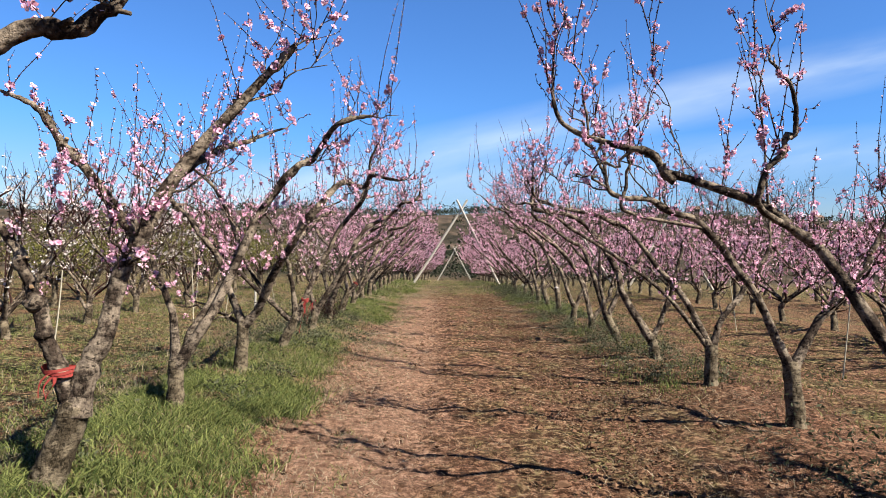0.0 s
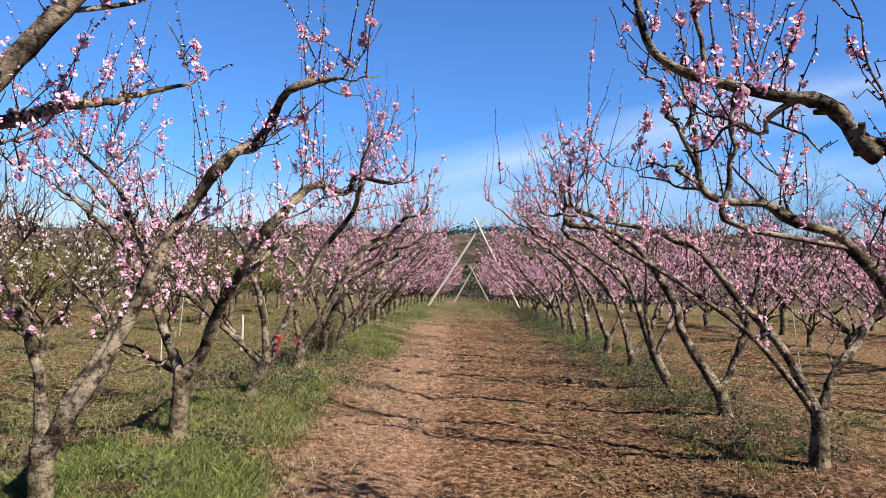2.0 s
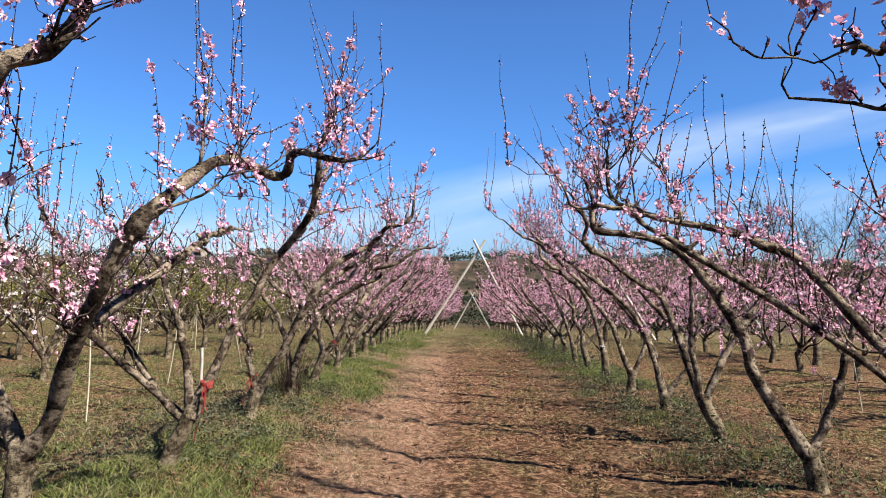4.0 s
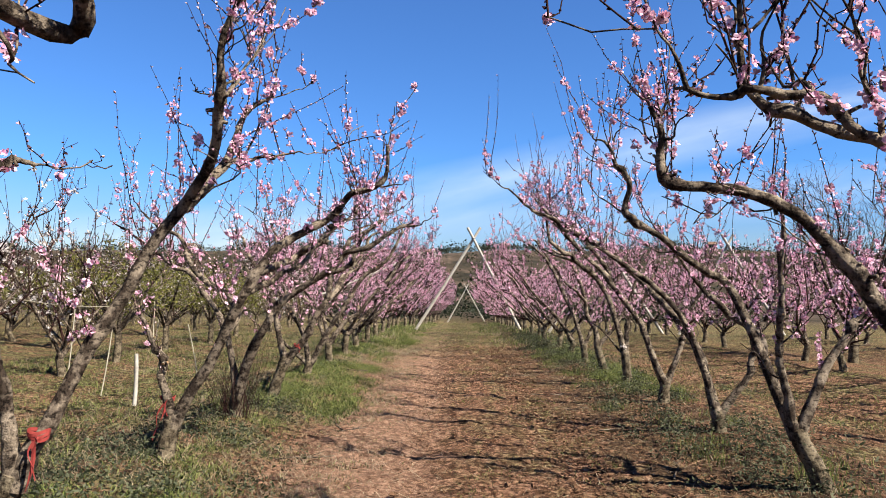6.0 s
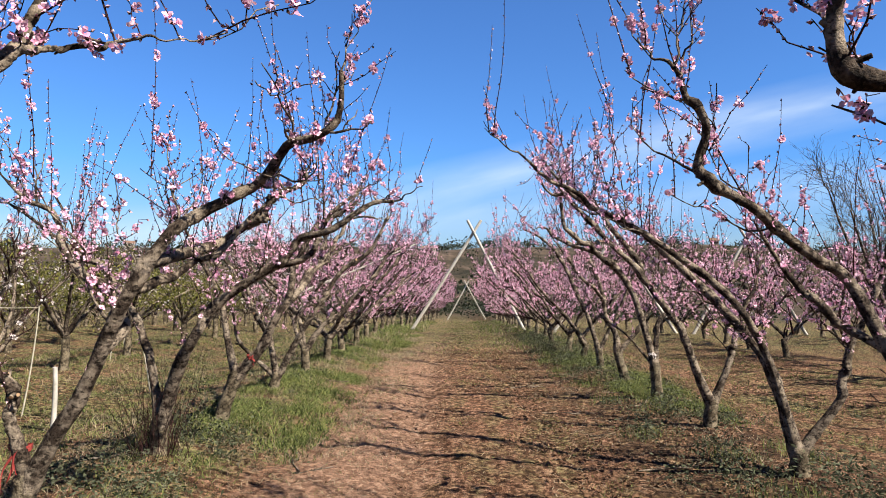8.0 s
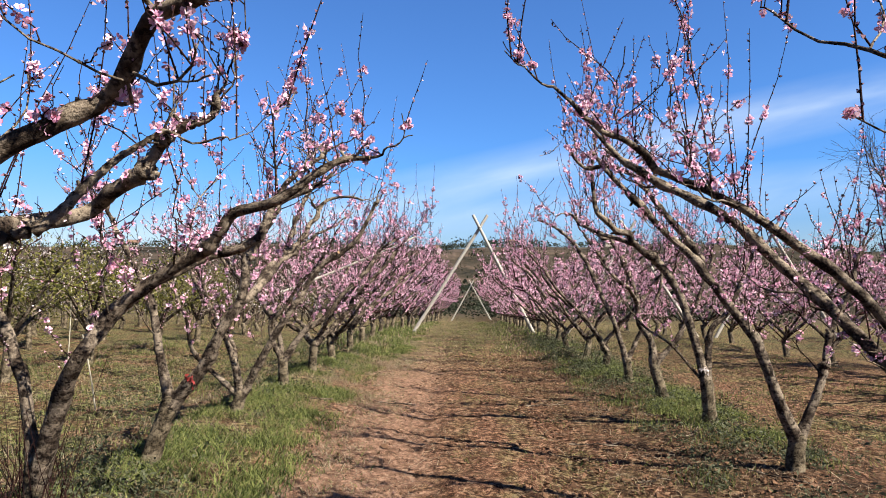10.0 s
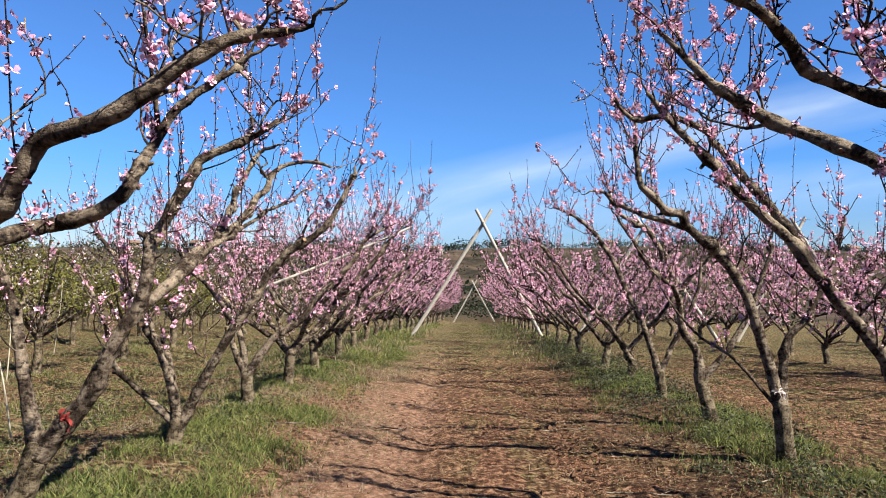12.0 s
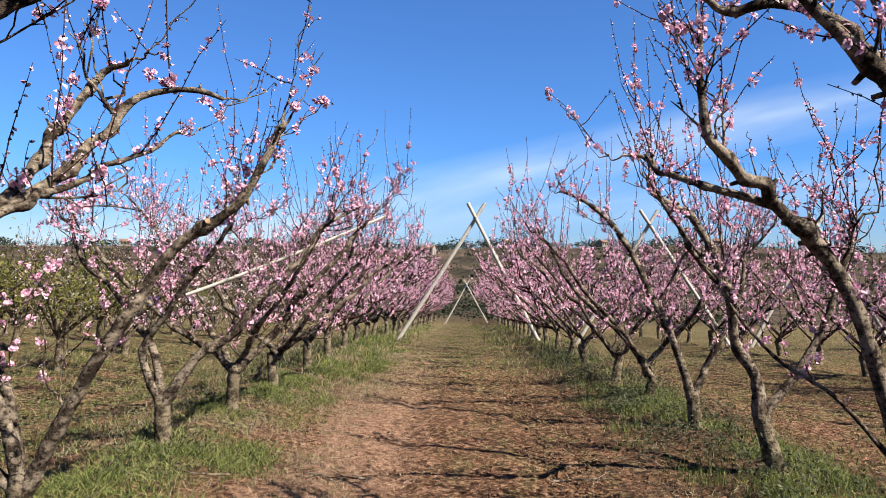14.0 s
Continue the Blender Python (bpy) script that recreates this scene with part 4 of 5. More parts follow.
right_tree(19.05, 210, singles=44, trunk=(-0.16, 0.0, 0.56), limbs=[
    [(-0.2, 0, 0.79), (-0.34, 0, 1.06), (-0.38, 0, 1.39), (-0.5, 0, 1.75), (-0.66, 0, 2.03), (-0.78, 0, 2.19), (-1.02, 0, 2.32), (-1.09, 0, 2.48)],
    [(0.14, 0.01, 0.82), (0.42, 0.04, 1.28), (0.6, 0.07, 1.75), (0.72, 0.1, 2.17)],
    [0.4, (-0.63, -0.6, 1.48), (-0.87, -0.72, 1.7), (-1.14, -0.87, 2), (-1.35, -1, 2.25)]])
right_tree(21.0, 211, singles=44, trunk=(-0.04, 0.0, 0.4), limbs=[
    [(-0.21, 0.04, 0.86), (-0.39, 0.12, 1.33), (-0.7, 0.24, 2.02), (-1.03, 0.32, 2.44), (-1.48, 0.4, 2.7)],
    [(0.11, -0.01, 0.67), (0.3, -0.04, 1.08), (0.49, -0.07, 1.61), (0.55, -0.1, 2.15)]])
right_tree(22.9, 212, singles=20)
right_tree(24.8, 213, singles=20)

# further trees: a few kinds, repeated down the rows
KINDS = {s: [peach_tree(RIGHT_X if s < 0 else LEFT_X, 27.3 + 1.95 * k, 300 + k + (10 if s > 0 else 0), s, detail=False, bloom=1.0, shoots_per_m=13.5, spread=0.92, tall=0.90,
                        label="peach tree in full pink blossom further down the row", group="right row of peach trees" if s < 0 else "left row of peach trees")
             for k in range(5)] for s in (1, -1)}
far = random.Random(5)
for s, x0 in ((1, LEFT_X), (-1, RIGHT_X)):
    for k in range(5, 23):
        y = 27.3 + 1.95 * k
        copy_thing(KINDS[s][k % 5 if k < 10 else far.randrange(5)], pose(x0 + 0.023 * (y - 27.3) + far.uniform(-0.1, 0.1), y, float(lie(x0, y)), 0, 0, far.uniform(-14, 14)))
for x0 in (8.4, 13.8):
    for k in range(0 if x0 < 15 else 5, 21 if x0 < 10 else 15):
        y = 4.5 + 2.0 * k + (x0 > 10) * 2.5 + (x0 > 15) * 3
        t = copy_thing(KINDS[-1 if k % 2 else 1][far.randrange(5)], pose(x0 + far.uniform(-0.15, 0.15), y, float(lie(x0, y)), 0, 0, far.uniform(0, 360)))
        tagged(t, "peach tree in pink blossom in a neighbouring row", group="peach trees in the neighbouring rows")
def bare_tree(x, y, seed, high):
    """An unpruned tree, still bare: arching limbs that fray into a web of fine twigs."""
    rng = np.random.default_rng(seed)
    tree = empty("bare_tree", pose(x, y, float(lie(x, y))), "tall unpruned tree with a web of bare fine twigs", "tree", "peach trees in the neighbouring rows")
    b = Build()
    tube(b, smooth_path([(0, 0, -0.1), (0.05, 0, 0.4), (0.02, 0.05, 0.85)], 7), np.linspace(0.13, 0.10, 7), 9, rng=rng, knob=0.04)
    part("trunk", b.mesh("trunk", [BARK]), tree)
    twigs = Build()

    def fray(run, r, depth):
        for _ in range((0, 5, 6, 7)[depth]):
            c = int(rng.integers(len(run) // 3, len(run)))
            way = unit(run[c] - run[c - 1])
            d = unit(way + rng.standard_normal(3) * 0.55 + np.array([0, 0, 0.25]))
            ln = rng.uniform(0.45, 1.0) * (0.40, 0.50, 0.75, 1.1)[depth]
            h = np.linspace(0, 1, 6)[:, None]
            sub = run[c] + d * ln * h + rng.standard_normal(3) * 0.16 * ln * h ** 2 + rng.standard_normal((6, 3)) * 0.02 * ln * (h > 0)
            tube(twigs, sub, np.linspace(r * 0.55, max(r * 0.22, 0.003), 6), 3, cap=False)
            if depth > 1:
                fray(sub, r * 0.5, depth - 1)

    for k in range(8):
        a, top, reach = k * 0.785 + rng.uniform(-0.3, 0.3), high * rng.uniform(0.66, 0.92), rng.uniform(0.9, 1.8)
        c, s = math.cos(a), math.sin(a)
        run, _ = crooked(rng, [np.array(p) for p in ((0.02, 0.05, 0.75), (c * reach * 0.45, s * reach * 0.45, 0.8 + (top - 0.8) * 0.40), (c * reach * 0.8, s * reach * 0.8, 0.8 + (top - 0.8) * 0.75), (c * reach, s * reach, top))], 18, 0.03)
        b = Build()
        tube(b, run, np.linspace(0.055, 0.014, 18), 6, cap=False)
        part("limb", b.mesh("limb", [BARK_LIMB]), tree)
        fray(run, 0.020, 3)
    part("twig_growth", twigs.mesh("twig_growth", [BARK_LIMB]), tree, "fine grey-brown bare twigs", kind="stuff")
    return tree


bare_tree(10.2, 23.4, 340, 4.6)
# a row of small trees beyond the grass: white blossom first, then young leaves
WHITE = [peach_tree(-6.9, 6.0 + 2.4 * k, 360 + k, 1, detail=False, bloom=0.28, shoots_per_m=17, white=True, spread=0.8,
                    label="small fruit tree with sparse white blossom on rough grass", group="white-blossomed trees") for k in range(4)]
for x0, ys in ((-6.9, (15.6, 18.0, 31.4, 33.8, 36.2, 38.6, 41.0, 43.4)), (-12.4, [9.0 + 2.3 * k for k in range(16)])):
    for k, y in enumerate(ys):
        copy_thing(WHITE[k % 4], pose(x0 + far.uniform(-0.3, 0.3), y, float(lie(x0, y)), 0, 0, far.uniform(0, 360)))


def leafy_tree(x, y, seed, high, label="low spreading fruit tree with young yellow-green leaves"):
    """A low spreading tree in young leaf, with a few late flowers."""
    rng = np.random.default_rng(seed)
    tree = empty("leafy_tree", pose(x, y, float(lie(x, y))), label, "tree", "leafy trees")
    wood, leaves = Build(), Build()
    tube(wood, smooth_path([(0, 0, -0.1), (0.03, 0, 0.35), (0, 0.05, 0.65)], 6), [0.09, 0.08, 0.075, 0.07, 0.07, 0.065], 8)
    part("trunk", wood.mesh("trunk", [BARK]), tree)
    for k in range(8):
        a, b = k * 0.79 + rng.uniform(-0.3, 0.3), Build()
        reach, top = rng.uniform(0.8, 1.7), rng.uniform(0.62, 1.0) * high
        run = smooth_path([(0, 0, 0.6), (math.cos(a) * reach * 0.5, math.sin(a) * reach * 0.5, 0.6 + (top - 0.6) * 0.55), (math.cos(a) * reach, math.sin(a) * reach, top)], 10)
        tube(b, run, np.linspace(0.045, 0.010, 10), 5)
        spots = []
        for _ in range(9):
            c = int(rng.integers(3, 10))
            d = unit(rng.standard_normal(3) + np.array([0, 0, 0.5])) * rng.uniform(0.25, 0.7)
            twig = run[c] + d * np.linspace(0, 1, 5)[:, None] + rng.standard_normal((5, 3)) * 0.02
            tube(b, twig, np.linspace(0.010, 0.003, 5), 3, cap=False)
            spots.append(twig)
        part("limb", b.mesh("limb", [BARK_LIMB]), tree)
        spots = np.concatenate(spots)
        n = 300
        c = spots[rng.integers(0, len(spots), n)] + rng.standard_normal((n, 3)) * 0.075
        d, w = rng.standard_normal((n, 3)), rng.standard_normal((n, 3))
        d /= np.linalg.norm(d, axis=1)[:, None]
        w = np.cross(d, w)
        w /= np.linalg.norm(w, axis=1)[:, None]
        s = rng.uniform(0.022, 0.050, n)[:, None]
        v = np.stack([c - d * s, c + w * s * 0.40, c + d * s, c - w * s * 0.40], 1)
        leaves.add(v.reshape(-1, 3), np.arange(n * 4).reshape(n, 4), 0)
        m = 30
        petals(rng, spots[rng.integers(0, len(spots), m)], rng.standard_normal((m, 3)), rng.uniform(0.03, 0.05, m), leaves, 1, None, 4, 0.7)
    part("foliage", leaves.mesh("foliage", [LEAF, PETAL_WHITE], smooth=False), tree, kind="stuff")
    return tree


LEAFY = [leafy_tree(x, y, 400 + k, h) for k, (x, y, h) in enumerate(((-6.9, 20.3, 2.3), (-7.0, 22.9, 2.5), (-6.8, 25.5, 2.3), (-7.0, 28.4, 2.4), (-10.4, 18.2, 2.2)))]
for k in range(74):
    # rows of the same trees out to the edge of the orchard
    x, y = -10.4 - 3.4 * (k % 6) + far.uniform(-0.5, 0.5), 20.5 + 3.3 * (k // 6) + far.uniform(-0.6, 0.6)
    copy_thing(LEAFY[far.randrange(5)], pose(x, y, float(lie(x, y)), 0, 0, far.uniform(0, 360)))


# ---- poles ----
def pole(name, a, b, r, parent=None, mat=None):
    """A straight sawn pole from a to b, slightly bowed."""
    a, b = np.array(a, float), np.array(b, float)
    bl = Build()
    s = np.linspace(0, 1, 7)[:, None]
    bow = np.array([0.012, 0.02, -0.015]) * 4 * s * (1 - s)
    tube(bl, a + (b - a) * s + bow, np.linspace(r, r * 0.85, 7), 8)
    ob = new(name, bl.mesh(name, [mat or POLE]))
    if parent:
        ob.parent = parent
    return ob


def pole_frame(x, y, left, right, cross, r=0.05, label="crossed pair of tall pale wooden poles standing over the track"):
    """Two poles that lean against each other; left, right: feet; cross: height of the crossing and tips above it."""
    z = float(lie(x, y))
    fr = empty("pole_frame", pose(x, y, z), label, "pole frame", "crossed poles")
    over = 1.12
    for foot, sy in ((left, 0.05), (right, -0.05)):
        f = Vector((foot, sy, float(lie(x + foot, y + sy)) - z - 0.08))
        top = Vector((0, sy, cross))
        end = f + (top - f) * over
        pole("leg", f, end, r, fr)
    b = Build()
    ang = np.linspace(0, 2 * np.pi, 13)
    tube(b, np.stack([0.075 * np.cos(ang), 0.11 * np.sin(ang), cross + 0.01 * np.sin(3 * ang)], 1), np.full(13, 0.009), 5, cap=False)
    part("lashing", b.mesh("lashing", [BARK_THIN]), fr)
    return fr


pole_frame(0.97, 34.5, -2.43, 2.03, 3.92, 0.066)
pole_frame(6.4, 34.5, -2.3, 2.5, 3.85, 0.062)
pole_frame(11.6, 34.5, -2.1, 2.3, 3.85, 0.062)
pole_frame(1.25, 64.0, -1.60, 1.63, 2.93, 0.06, "far crossed pair of pale poles where the ground falls away")


for x, y, dx, dy, h in ((-5.2, 9.0, 0.1, 0.1, 1.3), (-4.6, 12.6, -0.12, 0.2, 1.25), (-6.4, 17.6, 0.1, 0.0, 1.5), (-6.9, 22.0, -0.05, 0.1, 1.7), (-5.3, 16.6, 0.16, 0.05, 1.4), (-4.5, 18.6, -0.24, 0.0, 1.0), (-8.6, 26.0, 0.15, 0, 1.7), (5.6, 9.4, 0.1, 0, 1.1), (6.6, 15.0, -0.2, 0, 1.2)):
    z = float(lie(x, y))
    st = pole("stake", (0, 0, -0.15), (dx, dy, h), 0.010, mat=STAKE)
    st.matrix_basis = pose(x, y, z)
    tagged(st, "thin grey weathered stake standing in the rough grass", "stake", "stakes")
post = pole("post", (0, 0, -0.2), (0.02, 0, 0.72), 0.03)
post.matrix_basis = pose(-4.3, 15.6, float(lie(-4.3, 15.6)))
tagged(post, "short pale wooden post in the rough grass", "post")
cord = Build()
hang = np.linspace(0, 1, 12)[:, None]
tube(cord, np.array([-1.75, 0.1, 0.12]) * hang - np.array([0, 0, 0.22]) * hang * (1 - hang), np.full(12, 0.006), 5)
cord = new("string", cord.mesh("string", [STAKE]))
cord.matrix_basis = pose(-5.14, 16.65, float(lie(-5.3, 16.6)) + 1.38)
tagged(cord, "pale string tied from a thin stake to a small tree", "string")
long_pole = pole("lodged_pole", (0, 0, 0), (2.25, 0.74, 1.04), 0.022)
long_pole.matrix_basis = pose(-2.82, 21.25, 1.42)
tagged(long_pole, "long pale pole lodged in the branches of a peach tree", "pole")


# ---- tape and string on the trees ----
def tape(x, y, z, seed, radius, tail, mat=None, label="faded red plastic tape tied round a limb", name="tape", bands=3):
    """A strip wound round a limb, with a knot and loose ends."""
    rng = np.random.default_rng(seed)
    ob = empty(name, pose(x, y, z), label, "tape", "tapes")
    b = Build()
    for k in range(bands):
        a = np.linspace(0, 2 * np.pi, 15)
        r = radius * (1.06 + 0.05 * k)
        path = np.stack([r * np.cos(a), r * np.sin(a), 0.014 * (k - 1) + 0.010 * np.sin(2 * a + k)], 1)
        lo, hi = path - [0, 0, 0.009], path + [0, 0, 0.009]
        i = np.arange(14)
        b.add(np.concatenate([lo, hi]), np.stack([i, i + 1, i + 16, i + 15], 1))
    part("band", b.mesh("band", [mat or RIBBON]), ob)
    for k in range(3):
        t = Build()
        n = 9
        s = np.linspace(0, 1, n)
        ln = tail * rng.uniform(0.25, 1.0) if k else tail
        d = np.array([rng.uniform(-0.6, 0.6), -0.5, 0])
        path = np.stack([d[0] * 0.12 * s + 0.02 * np.sin(5 * s + k), -radius + d[1] * 0.06 * s, -ln * s + 0.05 * np.sin(3 * s) * (k % 2)], 1)
        wd = 0.008 + 0.005 * np.sin(4 * s + k)
        side = np.stack([np.cos(3 * s + k), 0.5 * np.sin(3 * s + k), 0.2 * np.sin(6 * s)], 1) * wd[:, None]
        i = np.arange(n - 1)
        t.add(np.concatenate([path - side, path + side]), np.stack([i, i + 1, i + 1 + n, i + n], 1))
        part("loose_end", t.mesh("loose_end", [mat or RIBBON]), ob)
    return ob


tape(-2.26 + 0.10, 3.84, 0.76, 1, 0.084, 0.15, label="faded red plastic tape tied round a peach limb")
tape(-2.26 + 0.35, 9.50, 0.78, 2, 0.046, 0.45, label="red tape tied round a limb with a long loose end")
tape(-2.26 + 0.02, 11.83, 0.60, 3, 0.056, 0.34, bands=2, label="red tape wound round a trunk and hanging down")
tape(-2.26 + 0.35, 15.15, 0.78, 4, 0.047, 0.08, label="red tape tied at the fork of a peach tree")
tape(RIGHT_X - 0.08, 17.38, 0.68, 5, 0.052, 0.07, PETAL_WHITE, "white string tied at the fork of a peach tree", "string", 1)


# ---- what grows and lies on the ground ----
def blades(bld, rng, x, y, high, wide, slot=0, lean=0.5):
    n = len(x)
    z = lie(x, y) - 0.012
    a, b = rng.uniform(0, 2 * np.pi, n), rng.uniform(0, 2 * np.pi, n)
    side = np.stack([np.cos(a), np.sin(a), np.zeros(n)], 1) * wide[:, None]
    tilt = np.stack([np.cos(b), np.sin(b), np.zeros(n)], 1) * (high * lean * rng.uniform(0.2, 1.2, n))[:, None]
    root = np.stack([x, y, z], 1)
    up = np.stack([np.zeros(n), np.zeros(n), high], 1)
    mid = root + up * 0.6 + tilt * 0.4
    tip = root + up + tilt * 1.1
    v = np.stack([root - side, root + side, mid + side * 0.7, mid - side * 0.7, tip], 1).reshape(-1, 3)
    o = np.arange(n)[:, None] * 5
    bld.add(v, o + np.array([[0, 1, 2, 3]]), slot)
    bld.f.append((o + np.array([[3, 2, 4]]) + (bld.count - len(v)), slot))


def clumped(rng, n, lo, hi, ylo, yhi, cells, keep):
    """Positions in a strip, thick in some places and bare in others."""
    cx, cy = rng.uniform(lo, hi, cells), rng.uniform(ylo, yhi, cells)
    k = rng.integers(0, cells, n)
    x = cx[k] + rng.standard_normal(n) * keep
    y = cy[k] + rng.standard_normal(n) * keep * 1.4
    return x, y


def build_ground_cover():
    rng = np.random.default_rng(12)
    # thick grass under one row
    b = Build()
    for lo, hi, ylo, yhi, cells, n, h in ((-2.75, -1.3, 2.0, 7.2, 150, 30000, 0.095), (-2.7, -1.45, 7.2, 10.8, 80, 11000, 0.075), (-2.6, -1.5, 10.8, 14, 36, 3500, 0.06), (-2.6, -1.2, 14, 19.5, 110, 15000, 0.085), (-2.6, -1.25, 19.5, 24.5, 60, 8000, 0.08), (-2.2, -1.0, 24.5, 34, 70, 12000, 0.10)):
        x, y = clumped(rng, n, lo, hi, ylo, yhi, cells, 0.105)
        blades(b, rng, x, y, h * rng.uniform(0.35, 1.25, n), rng.uniform(0.0028, 0.0062, n), 0, 1.5)
    # dry blades among them
    x, y = clumped(rng, 34000, -3.2, -0.95, 2, 30, 420, 0.22)
    blades(b, rng, x, y, rng.uniform(0.02, 0.085, 34000), rng.uniform(0.0018, 0.0036, 34000), 1, 1.6)
    # thin ragged edge towards the track
    x, y = clumped(rng, 16000, -1.35, -0.6, 3, 30, 320, 0.14)
    dry = rng.random(16000) < 0.6
    blades(b, rng, x[dry], y[dry], rng.uniform(0.012, 0.055, dry.sum()), rng.uniform(0.0018, 0.0036, dry.sum()), 1, 1.7)
    blades(b, rng, x[~dry], y[~dry], rng.uniform(0.012, 0.05, (~dry).sum()), rng.uniform(0.002, 0.004, (~dry).sum()), 0, 1.5)
    ob = new("grass_strip", b.mesh("grass_strip", [GRASS, STRAW], smooth=False))
    tagged(ob, "bright green grass tufts growing along the row of trunks", "grass", kind="stuff")
    # tufts along the other row
    b = Build()
    x, y = clumped(rng, 9000, 2.2, 3.5, 7.5, 31, 60, 0.13)
    blades(b, rng, x, y, rng.uniform(0.03, 0.13, 9000), rng.uniform(0.002, 0.004, 9000))
    x, y = clumped(rng, 9000, 1.7, 4.2, 3, 31, 200, 0.22)
    blades(b, rng, x, y, rng.uniform(0.02, 0.07, 9000), rng.uniform(0.0016, 0.003, 9000), 1, 1.8)
    # lush patches further along
    x, y = clumped(rng, 12000, 2.6, 3.7, 16.5, 24, 34, 0.12)
    blades(b, rng, x, y, rng.uniform(0.04, 0.13, 12000), rng.uniform(0.0026, 0.0055, 12000), 0, 1.3)
    ob = new("grass_tufts", b.mesh("grass_tufts", [GRASS, STRAW], smooth=False))
    tagged(ob, "scattered grass tufts and dry stalks under the trees", "grass", kind="stuff")
    # short stubble all over the track
    b = Build()
    x, y = clumped(rng, 13000, -1.0, 3.0, 2.2, 30, 700, 0.16)
    x = np.clip(x, -1.6, 3.4)
    blades(b, rng, x, y, rng.uniform(0.008, 0.030, 13000), rng.uniform(0.0015, 0.0032, 13000), 1, 1.8)
    x, y = clumped(rng, 12000, 0.3, 2.8, 3, 33, 260, 0.12)
    blades(b, rng, x, y, rng.uniform(0.008, 0.035, 12000), rng.uniform(0.0018, 0.0035, 12000), 0, 1.4)
    ob = new("stubble", b.mesh("stubble", [GRASS, STRAW], smooth=False))
    tagged(ob, "short dry stubble poking out of the soil", "stubble", kind="stuff")
    # sparse growth in the neighbouring alleys
    b = Build()
    x1, y1 = clumped(rng, 42000, -9.0, -2.8, 3, 30, 700, 0.20)
    x2, y2 = clumped(rng, 9000, 3.6, 8.2, 4, 28, 190, 0.22)
    x, y = np.concatenate([x1, x2]), np.concatenate([y1, y2])
    m = len(x)
    blades(b, rng, x, y, rng.uniform(0.02, 0.09, m), rng.uniform(0.003, 0.006, m), 0, 1.2)
    x, y = clumped(rng, 14000, -9, -3, 3, 30, 380, 0.3)
    blades(b, rng, x, y, rng.uniform(0.03, 0.13, 14000), rng.uniform(0.002, 0.004, 14000), 1, 1.2)
    ob = new("rough_grass", b.mesh("rough_grass", [GRASS, STRAW], smooth=False))
    tagged(ob, "short rough grass and dry stalks between the rows", "grass", kind="stuff")
    # coarse growth where the alley runs out
    b = Build()
    for lo, hi, n, tall in ((-3.4, -1.3, 5000, 1.0), (1.7, 4.2, 4000, 0.8), (-1.2, 1.6, 4000, 0.25)):
        x, y = clumped(rng, n, lo, hi, 25, 60, 200, 0.25)
        blades(b, rng, x, y, rng.uniform(0.05, 0.20, n) * tall, rng.uniform(0.006, 0.013, n), 0, 0.9)
        x, y = clumped(rng, n // 2, lo, hi, 25, 60, 150, 0.25)
        blades(b, rng, x, y, rng.uniform(0.05, 0.18, n // 2) * tall, rng.uniform(0.005, 0.011, n // 2), 1, 0.9)
    ob = new("coarse_grass", b.mesh("coarse_grass", [GRASS, STRAW], smooth=False))
    tagged(ob, "coarse grass and dead stalks at the end of the alley", "grass", kind="stuff")
    # broad weeds round the trunks
    b = Build()
    for lo, hi, cells, per, size in ((2.3, 3.3, 42, 400, 0.23), (2.1, 3.5, 95, 110, 0.15), (-2.9, -1.7, 50, 100, 0.16), (2.3, 3.9, 70, 100, 0.13), (-6.2, -2.7, 150, 60, 0.17), (-2.9, -1.35, 64, 130, 0.17), (3.6, 6.0, 60, 60, 0.15)):
        cx, cy = rng.uniform(lo, hi, cells), rng.uniform(*((9.5, 15) if cells == 64 else (4.0, 31) if lo < 0 else (7.8, 31)), cells)
        if cells == 42:
            cx[:2], cy[:2] = (2.75, 2.55), (4.25, 4.7)
        n = cells * per
        k = np.repeat(np.arange(cells), per)
        sc = rng.uniform(0.5, 1.4, cells)[k] * size
        x, y = cx[k] + rng.standard_normal(n) * sc * 0.8, cy[k] + rng.standard_normal(n) * sc * 0.9
        z = lie(x, y) + np.abs(rng.standard_normal(n)) * sc * (0.8 if per > 200 else 0.48)
        c = np.stack([x, y, z], 1)
        d, w = rng.standard_normal((n, 3)), rng.standard_normal((n, 3))
        d[:, 2] = np.abs(d[:, 2]) * 0.7
        d /= np.linalg.norm(d, axis=1)[:, None]
        w = np.cross(d, w)
        w /= np.linalg.norm(w, axis=1)[:, None]
        s = rng.uniform(0.007, 0.026, n)[:, None]
        b.add(np.stack([c - d * s, c + w * s * 0.4, c + d * s, c - w * s * 0.4], 1).reshape(-1, 3), np.arange(n * 4).reshape(n, 4))
    ob = new("weed_growth", b.mesh("weed_growth", [WEED], smooth=False))
    tagged(ob, "low dark green weeds round the foot of the trees", "weeds", kind="stuff")
    # clods of soil
    b = Build()
    n = 34000
    x = np.concatenate([rng.normal(1.9, 0.75, n // 2), rng.uniform(-1.4, 5.2, n - n // 2)])
    y = 2.2 + 24 * rng.random(n) ** 1.25
    s = (rng.gamma(1.7, 0.0046, n) + 0.004) * np.where(x > 0.6, 1.0, 0.7)
    z = lie(x, y)
    base = np.array([(1, 0, 0), (0, 1, 0), (-1, 0, 0), (0, -1, 0), (0, 0, 0.55), (0, 0, -0.5)], float)
